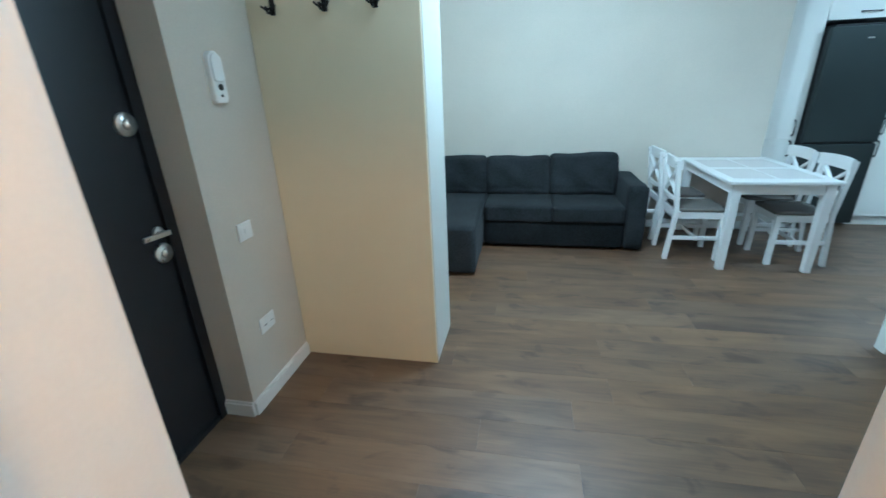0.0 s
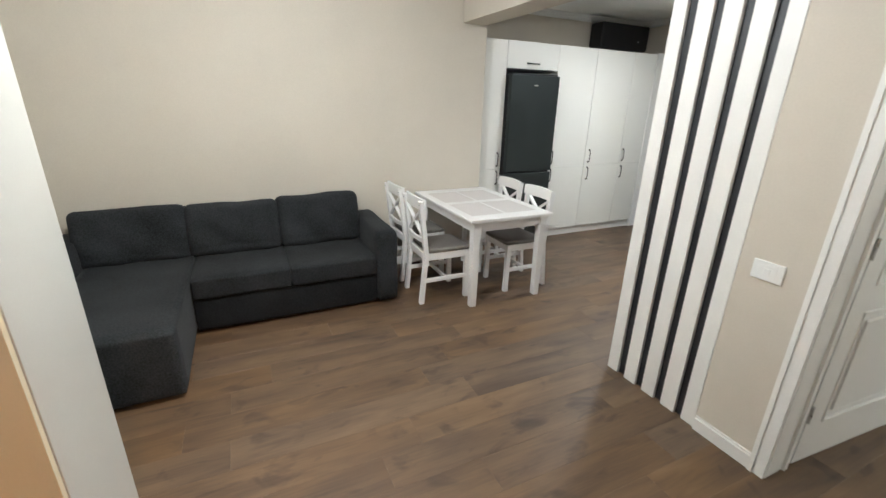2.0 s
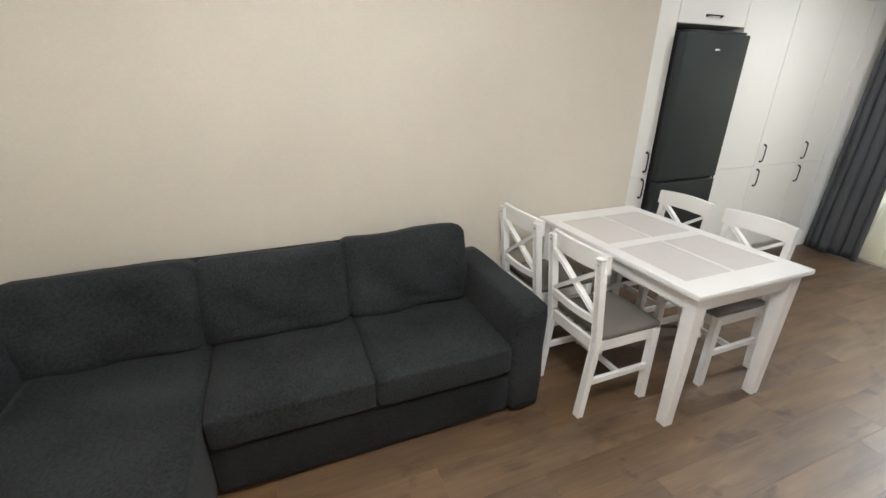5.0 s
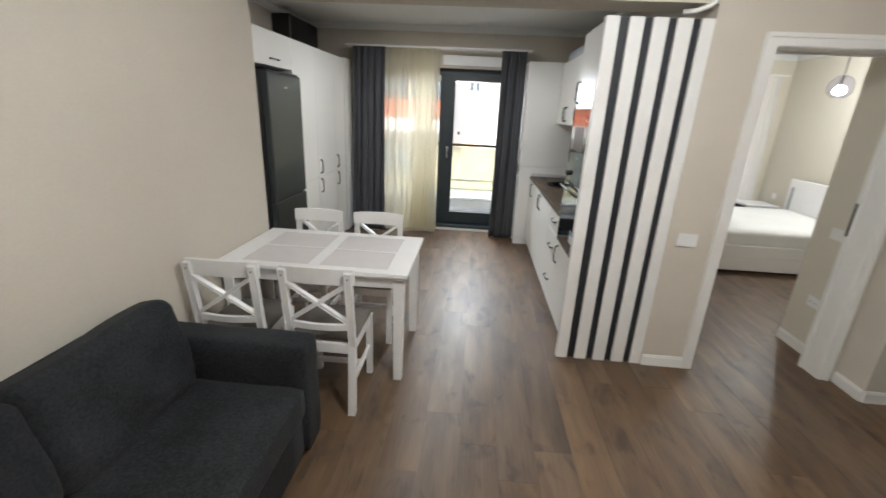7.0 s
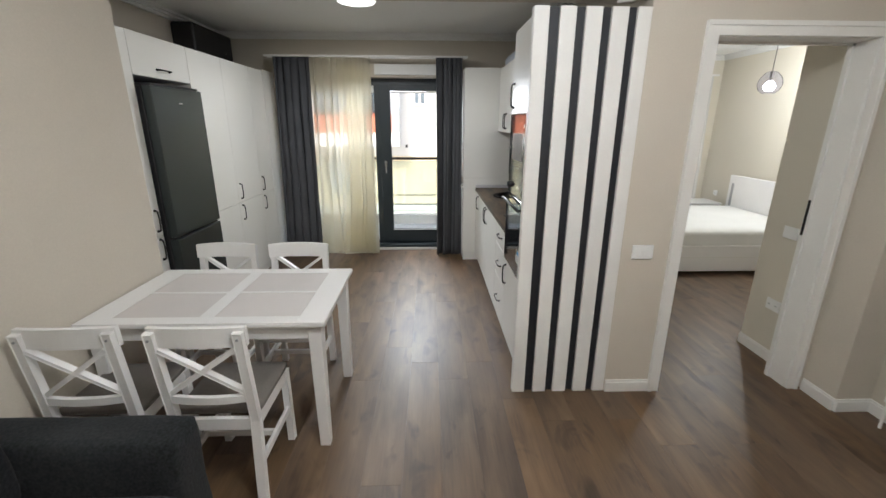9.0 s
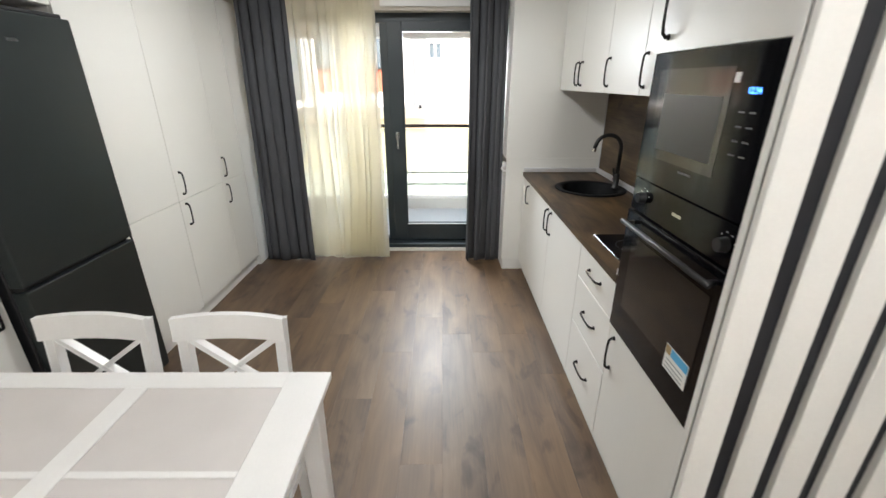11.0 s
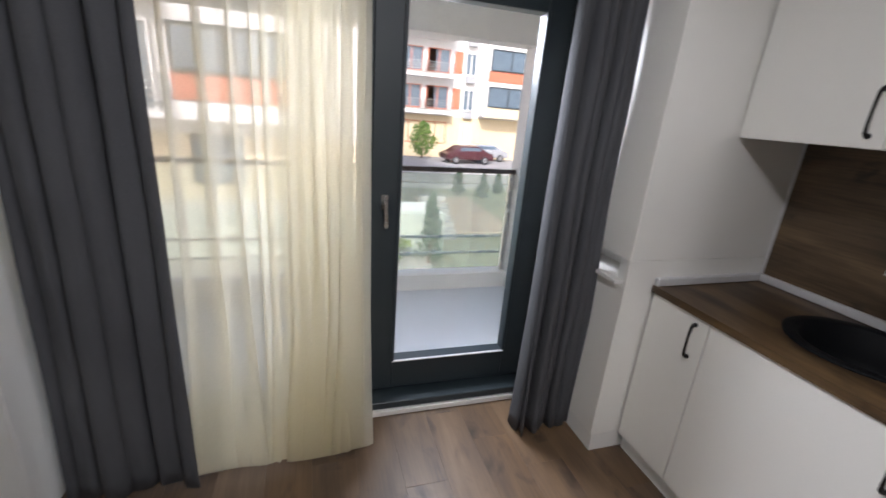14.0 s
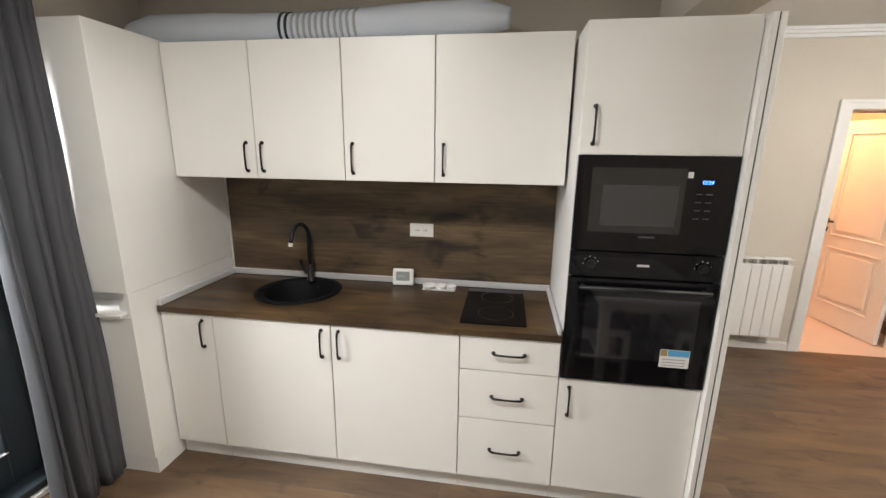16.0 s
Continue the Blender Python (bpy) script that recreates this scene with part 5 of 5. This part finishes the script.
lathe(g, [(0.022, 0.13), (0.06, 0.115), (0.105, 0.06), (0.12, 0.0), (0.105, -0.06), (0.07, -0.095), (0.05, -0.105)], 28, (PX, PY, PZ))
part("shade", g, M_SHADE, ob, "smoked glass globe", True).visible_shadow = False
g = bmesh.new()
lathe(g, [(0.001, -0.080), (0.040, -0.070), (0.058, -0.035), (0.046, 0.0), (0.018, 0.03)], 20, (PX, PY, PZ))
b = part("bulb", g, M_BULB, ob, "lit frosted bulb", True)
b.visible_shadow = False
g = bmesh.new()
cyl(g, (PX, PY, PZ + 0.02), (PX, PY, PZ + 0.13), 0.02)
part("socket_cap", g, M_CHROME, ob)
g = bmesh.new()
cyl(g, (PX, PY, CEIL - 0.03), (PX, PY, CEIL), 0.05, None, 20)
part("ceiling_rose", g, M_CHROME, ob)
curtain("sheer_curtain", "white voile curtain in the bedroom window", 5.0, 6.42, 4.50, 0.03, 2.36, 18, 0.035, M_SHEERW, 21)
ob = thing("curtain_rod", "white curtain rail in the bedroom", "curtain rail")
part("rail", B(4.8, 4.47, 2.375, 6.50, 4.53, 2.40, 0.003), M_TRIM, ob)
part("bracket", B(5.5, 4.53, 2.375, 5.53, 4.60, 2.39), M_TRIM, ob)

# ---- outside ----
GZ = -3.3
g = bmesh.new()
bmesh.ops.create_grid(g, x_segments=2, y_segments=2, size=400, matrix=Matrix.Translation((0, 0, GZ)))
struct("ground", g, surface("paved_ground", (0.42, 0.39, 0.34), 0.9, 0, 0.15, 0.2, 8, 0.1), "pale paved ground below the balcony", "ground")
struct("lawn", B(4.8, 12, GZ, 16, 27, GZ + 0.05), surface("grass", (0.17, 0.18, 0.10), 0.95, 0, 0.35, 0.5, 50, 0.3, dist=0.02), "green lawn beside the houses", "lawn")
struct("garden_bed", B(6.4, 17, GZ, 9.6, 24, GZ + 0.12, 0.05), surface("dry_bed", (0.32, 0.24, 0.16), 0.95, 0, 0.3, 0.8, 20, 0.3, dist=0.02), "bare brown garden bed in the lawn", "garden bed")
struct("road", B(5, 29, GZ, 60, 38, -2.5, 0.1), surface("pale_asphalt", (0.30, 0.29, 0.28), 0.9, 0, 0.1, 0.4, 20, 0.1), "raised pale road with parked cars", "road")


def far_window(ob, x0, x1, z0, z1, y, frame_mat):
    w = part("window", B(x0, y - 0.02, z0, x1, y + 0.05, z1), M_WINDOW, ob)
    fr = bmesh.new()
    t = 0.07
    xm = (x0 + x1) / 2
    for q in ((x0 - t, z0 - t, x0, z1 + t), (x1, z0 - t, x1 + t, z1 + t), (xm - 0.04, z0, xm + 0.04, z1), (x0, z0 - t, x1, z0), (x0, z1, x1, z1 + t)):
        box(fr, q[0], y - 0.10, q[1], q[2], y + 0.02, q[3])
    part("frame", fr, frame_mat, w)
    return w


def rails(ob, x0, x1, z, y, depth=1.1, n=5):
    b = part("balcony", B(x0, y - depth, z - 0.18, x1, y - 0.001, z), M_FACADE, ob)
    r = bmesh.new()
    for k in range(n):
        box(r, x0, y - depth, z + 0.18 + k * 0.2, x1, y - depth + 0.04, z + 0.22 + k * 0.2)
        for xx in (x0, x1 - 0.04):
            box(r, xx, y - depth, z + 0.18 + k * 0.2, xx + 0.04, y, z + 0.22 + k * 0.2)
    part("railing", r, M_METAL, b)


# the near block: white bay with terracotta spandrels over a cream ground floor, plain white gable part
ob = thing("apartment_building", "white block of flats with terracotta spandrels over a cream ground floor", "building")
part("wall", B(-18, 17.2, GZ, 4.35, 27, 8.6), M_FACADE, ob)
part("ground_floor_wall", B(-17.9, 17.12, GZ, 4.30, 17.199, 0.22), M_FACADE2, ob, "cream rendered ground floor")
part("bay", B(-17.5, 16.0, 0.72, 0.74, 17.199, 8.4), M_FACADE, ob)
part("roof", B(-18.4, 15.7, 8.61, 4.7, 27.4, 8.9), M_FACADE, ob)
for s in range(2):
    z = 1.28 + s * 3.0
    for a, b in ((-14.0, -10.2), (-9.0, -5.6), (-2.75, 0.45)):
        part("spandrel", B(a, 15.95, z, b, 15.999, z + 0.80), M_TERRA, ob, "terracotta panel")
        m = (a + b) / 2
        far_window(ob, a + 0.1, m - 0.15, z + 0.85, z + 2.0, 15.96, M_PVC)
        far_window(ob, m + 0.15, b - 0.1, z + 0.85, z + 2.0, 15.96, M_PVC)
    far_window(ob, -5.1, -3.2, z - 0.3, z + 1.95, 15.96, M_TRIM)
    rails(ob, -5.4, -2.85, z - 0.35, 16.0, 0.6)
    far_window(ob, 1.40, 1.83, 2.50 + s * 3.0, 3.02 + s * 3.0, 17.19, M_TRIM)
for a, b in ((-12, -9), (-6.5, -4.0), (-2.6, -1.2)):
    far_window(ob, a, b, -1.3, 0.15, 17.10, M_PVC)
part("wall_lamp", B(0.95, 17.0, 0.62, 1.05, 17.11, 0.74), M_CHARCOAL, ob)

# terrace wall and steps before it
struct("terrace_wall", B(-8, 14.6, GZ, 5.4, 15.0, -1.78, 0.02), surface("pale_green_render", (0.55, 0.58, 0.50), 0.9, 0, 0.06, 0.6, 20, 0.1), "pale rendered terrace wall in the garden", "wall")
struct("terrace_floor", B(-8, 15.0, GZ, 5.4, 17.12, -1.95), M_FACADE, "paved terrace before the white block", "pavement")
M_STEP = surface("concrete_step", (0.34, 0.33, 0.30), 0.9)
st2 = thing("garden_steps", "concrete garden steps beside the terrace", "steps")
for k in range(7):
    part("step", B(5.45, 16.2 + k * 0.35, GZ, 6.5, 16.2 + (k + 1) * 0.35, GZ + 0.19 * (k + 1)), M_STEP, st2)

# the far block
ob = thing("apartment_building", "cream and white block of flats with railed balconies and red panels", "building")
part("wall", B(7.5, 40, GZ, 40, 52, 10.6), M_FACADE, ob)
part("ground_floor_wall", B(7.4, 39.9, GZ, 40.1, 39.999, 1.0), M_FACADE2, ob, "cream rendered ground floor")
part("roof", B(7.0, 39.5, 10.61, 40.5, 52.5, 11.0), M_FACADE, ob)
part("bay", B(15.9, 38.6, 1.2, 20.5, 39.999, 10.4), M_FACADE, ob)
for s in range(4):
    z = -1.5 + s * 3.05
    for x in (8.4, 10.9, 21.5, 25.0, 29.0, 33.0):
        far_window(ob, x, x + 1.9, z + 0.1, z + 1.9, 39.95, M_PVC if x > 20 else M_TERRA)
        if s:
            rails(ob, x - 0.3, x + 2.2, z - 0.25, 40.0)
            part("panel", B(x + 2.4, 39.93, z + 0.1, x + 3.2, 39.999, z + 1.9), M_TERRA if s < 3 else M_FACADE2, ob)
    for x in (14.4, 23.9, 31.9):
        far_window(ob, x, x + 0.9, z + 0.1, z + 1.8, 39.95, M_TRIM)
        ac = part("air_conditioner", B(x, 39.6, z - 0.65, x + 0.9, 39.93, z - 0.05, 0.03), M_GREYPL, ob)
    if s:
        far_window(ob, 16.3, 20.1, z + 0.6, z + 2.2, 38.55, M_PVC)
        part("spandrel", B(16.1, 38.55, z - 0.4, 20.3, 38.599, z + 0.5), M_TERRA if s > 1 else M_FACADE2, ob)


def tree(name, label, x, y, h, r, seed, z0=GZ, tone=(0.055, 0.10, 0.03), cone=True):
    rng = random.Random(seed)
    ob = thing(name, label, "tree", at=(x, y, z0))
    g = bmesh.new()
    tube(g, [(0, 0, -0.02), (0.03, 0.02, h * 0.3), (0.0, 0.03, h * 0.8)], [0.09, 0.06, 0.015], 8)
    for k in range(5):
        a = k * 1.3
        tube(g, [(0, 0, h * (0.25 + 0.1 * k)), (r * 0.5 * math.cos(a), r * 0.5 * math.sin(a), h * (0.33 + 0.1 * k))], [0.03, 0.01], 6)
    part("trunk", g, surface("bark", (0.12, 0.08, 0.05), 0.9), ob)
    g = bmesh.new()
    for i in range(1400):
        u = rng.random() ** 0.8
        z = h * (0.10 + 0.90 * u)
        env = (1 - u) ** 0.7 if cone else math.sin(math.pi * (0.12 + 0.86 * u))
        lump = 0.75 + 0.35 * noise.noise(Vector((u * 4, seed, rng.random() * 0.2)))
        a = rng.uniform(0, 6.283)
        lump *= 0.8 + 0.3 * math.sin(a * 3 + u * 9 + seed)
        rr = r * env * lump * (0.55 + 0.5 * rng.random()) + 0.03
        c = Vector((rr * math.cos(a), rr * math.sin(a), z))
        s = (0.08 + 0.08 * rng.random()) * (1.0 if cone else 1.8)
        q = Euler((rng.uniform(0, 3), rng.uniform(0, 3), rng.uniform(0, 6))).to_matrix()
        g.faces.new([g.verts.new(c + q @ Vector(p) * s) for p in ((-0.5, 0, 0), (0, -0.3, 0.05), (0.6, 0, 0), (0, 0.3, 0.05))])
    part("crown", g, surface("leaves", tone, 0.8, 0, 0.35, 5, 40, 0.0), ob)


tree("conifer", "dense green conifer before the terrace wall", 4.75, 14.0, 2.35, 0.62, 4)
tree("shrub", "bright yellow-green shrub before the terrace wall", 3.3, 14.1, 1.1, 0.9, 9, GZ, (0.16, 0.22, 0.04), False)
tree("conifer", "small dark conifer in the garden bed", 9.4, 25.0, 1.7, 0.6, 7, GZ, (0.045, 0.075, 0.03))
tree("conifer", "small conifer on the lawn", 10.6, 24.0, 1.6, 0.55, 17, GZ, (0.045, 0.075, 0.03))
tree("conifer", "small conifer beside the lawn path", 12.2, 25.5, 1.5, 0.5, 27, GZ, (0.045, 0.075, 0.03))
tree("garden_tree", "leafy bright green tree by the road", 9.9, 36.5, 3.0, 1.6, 11, -2.5, (0.12, 0.20, 0.04), False)


def car(name, label, x, y, turn, paint):
    ob = thing(name, label, "car")
    g = bmesh.new()
    side = [(-2.1, 0.35), (-2.15, 0.75), (-1.5, 0.9), (-0.9, 1.38), (0.7, 1.42), (1.5, 0.95), (2.1, 0.85), (2.15, 0.35)]
    L = [g.verts.new((a, -0.85 + 0.14 * (b > 1), b)) for a, b in side]
    R = [g.verts.new((a, 0.85 - 0.14 * (b > 1), b)) for a, b in side]
    g.faces.new(L)
    g.faces.new(R[::-1])
    for i in range(len(side)):
        j = (i + 1) % len(side)
        g.faces.new((L[i], L[j], R[j], R[i]))
    bmesh.ops.bevel(g, geom=g.edges[:], offset=0.05, segments=2, affect="EDGES")
    part("body", g, paint, ob)
    for s in (-1, 1):
        part("side_window", B(-0.95, s * 0.79 - 0.02, 0.98, 0.9, s * 0.79 + 0.02, 1.30, 0.01), M_WINDOW, ob)
        for xx in (-1.3, 1.3):
            t = bmesh.new()
            cyl(t, (xx, s * 0.75, 0.32), (xx, s * 0.88, 0.32), 0.32, None, 20)
            wh = part("wheel", t, M_CHARCOAL, ob)
            t = bmesh.new()
            cyl(t, (xx, s * 0.875, 0.32), (xx, s * 0.89, 0.32), 0.2, None, 16)
            part("rim", t, M_METAL, wh)
        part("headlight", B(-2.14, s * 0.6 - 0.15, 0.62, -2.10, s * 0.6 + 0.15, 0.74), M_CHROME, ob)
        part("tail_light", B(2.09, s * 0.6 - 0.15, 0.66, 2.13, s * 0.6 + 0.15, 0.80), M_TERRA, ob)
    ob.matrix_world = pose(x, y, -2.5, 0, 0, turn)


car("car", "dark red parked car on the raised road", 13.2, 34.5, 6, surface("red_car_paint", (0.10, 0.032, 0.038), 0.25, 0.4))
car("car", "silver parked car behind the red one", 15.6, 36.8, 4, surface("silver_car_paint", (0.45, 0.46, 0.48), 0.25, 0.5))

# ---- floor planks, last ----
fl = struct("floor", B(XN, YS - 0.3, -0.12, XE, YN + 0.3, -0.010), M_JOINT, "dark brown oak laminate floor", "floor")
fb = struct("floor_bedroom", B(XE, 0.16, -0.12, 6.7, 4.7, -0.010), M_JOINT, "dark brown oak laminate bedroom floor", "floor")
PW, PL = 0.197, 1.29
rng = random.Random(5)
cache = {}


def plank_mesh(w, l):
    key = (round(w, 3), round(l, 3))
    if key not in cache:
        g = bmesh.new()
        e = 0.0007
        lo = [g.verts.new((x, y, -0.0095)) for x, y in ((0, 0), (w, 0), (w, l), (0, l))]
        mi = [g.verts.new((x, y, -e * 0.8)) for x, y in ((0, 0), (w, 0), (w, l), (0, l))]
        hi = [g.verts.new((x, y, 0.0)) for x, y in ((e, e), (w - e, e), (w - e, l - e), (e, l - e))]
        for a, b in ((lo, mi), (mi, hi)):
            for k in range(4):
                g.faces.new((a[k], a[(k + 1) % 4], b[(k + 1) % 4], b[k]))
        g.faces.new(hi)
        bmesh.ops.recalc_face_normals(g, faces=g.faces)
        me = bpy.data.meshes.new("plank")
        g.to_mesh(me)
        g.free()
        me.materials.append(M_FLOOR)
        cache[key] = me
    return cache[key]


def lay(parent, x0, x1, y0, y1, phase=0.0):
    x = x0
    while x < x1 - 0.01:
        w = min(PW, x1 - x)
        y = y0 - rng.choice((0.0, 0.21, 0.43, 0.64, 0.85, 1.07))
        while y < y1 - 0.01:
            a, b = max(y, y0), min(y + PL, y1)
            if b - a > 0.02:
                o = new("plank", plank_mesh(w - 0.0003, b - a - 0.0003))
                o.location = (x, a, 0)
                o.parent = parent
            y += PL
        x += PW


lay(fl, XN, XE, YS - 0.17, YN)
lay(fb, XE, 6.6, 0.62, 4.6)
lay(fl, 3.40, XE, YN, 4.6)
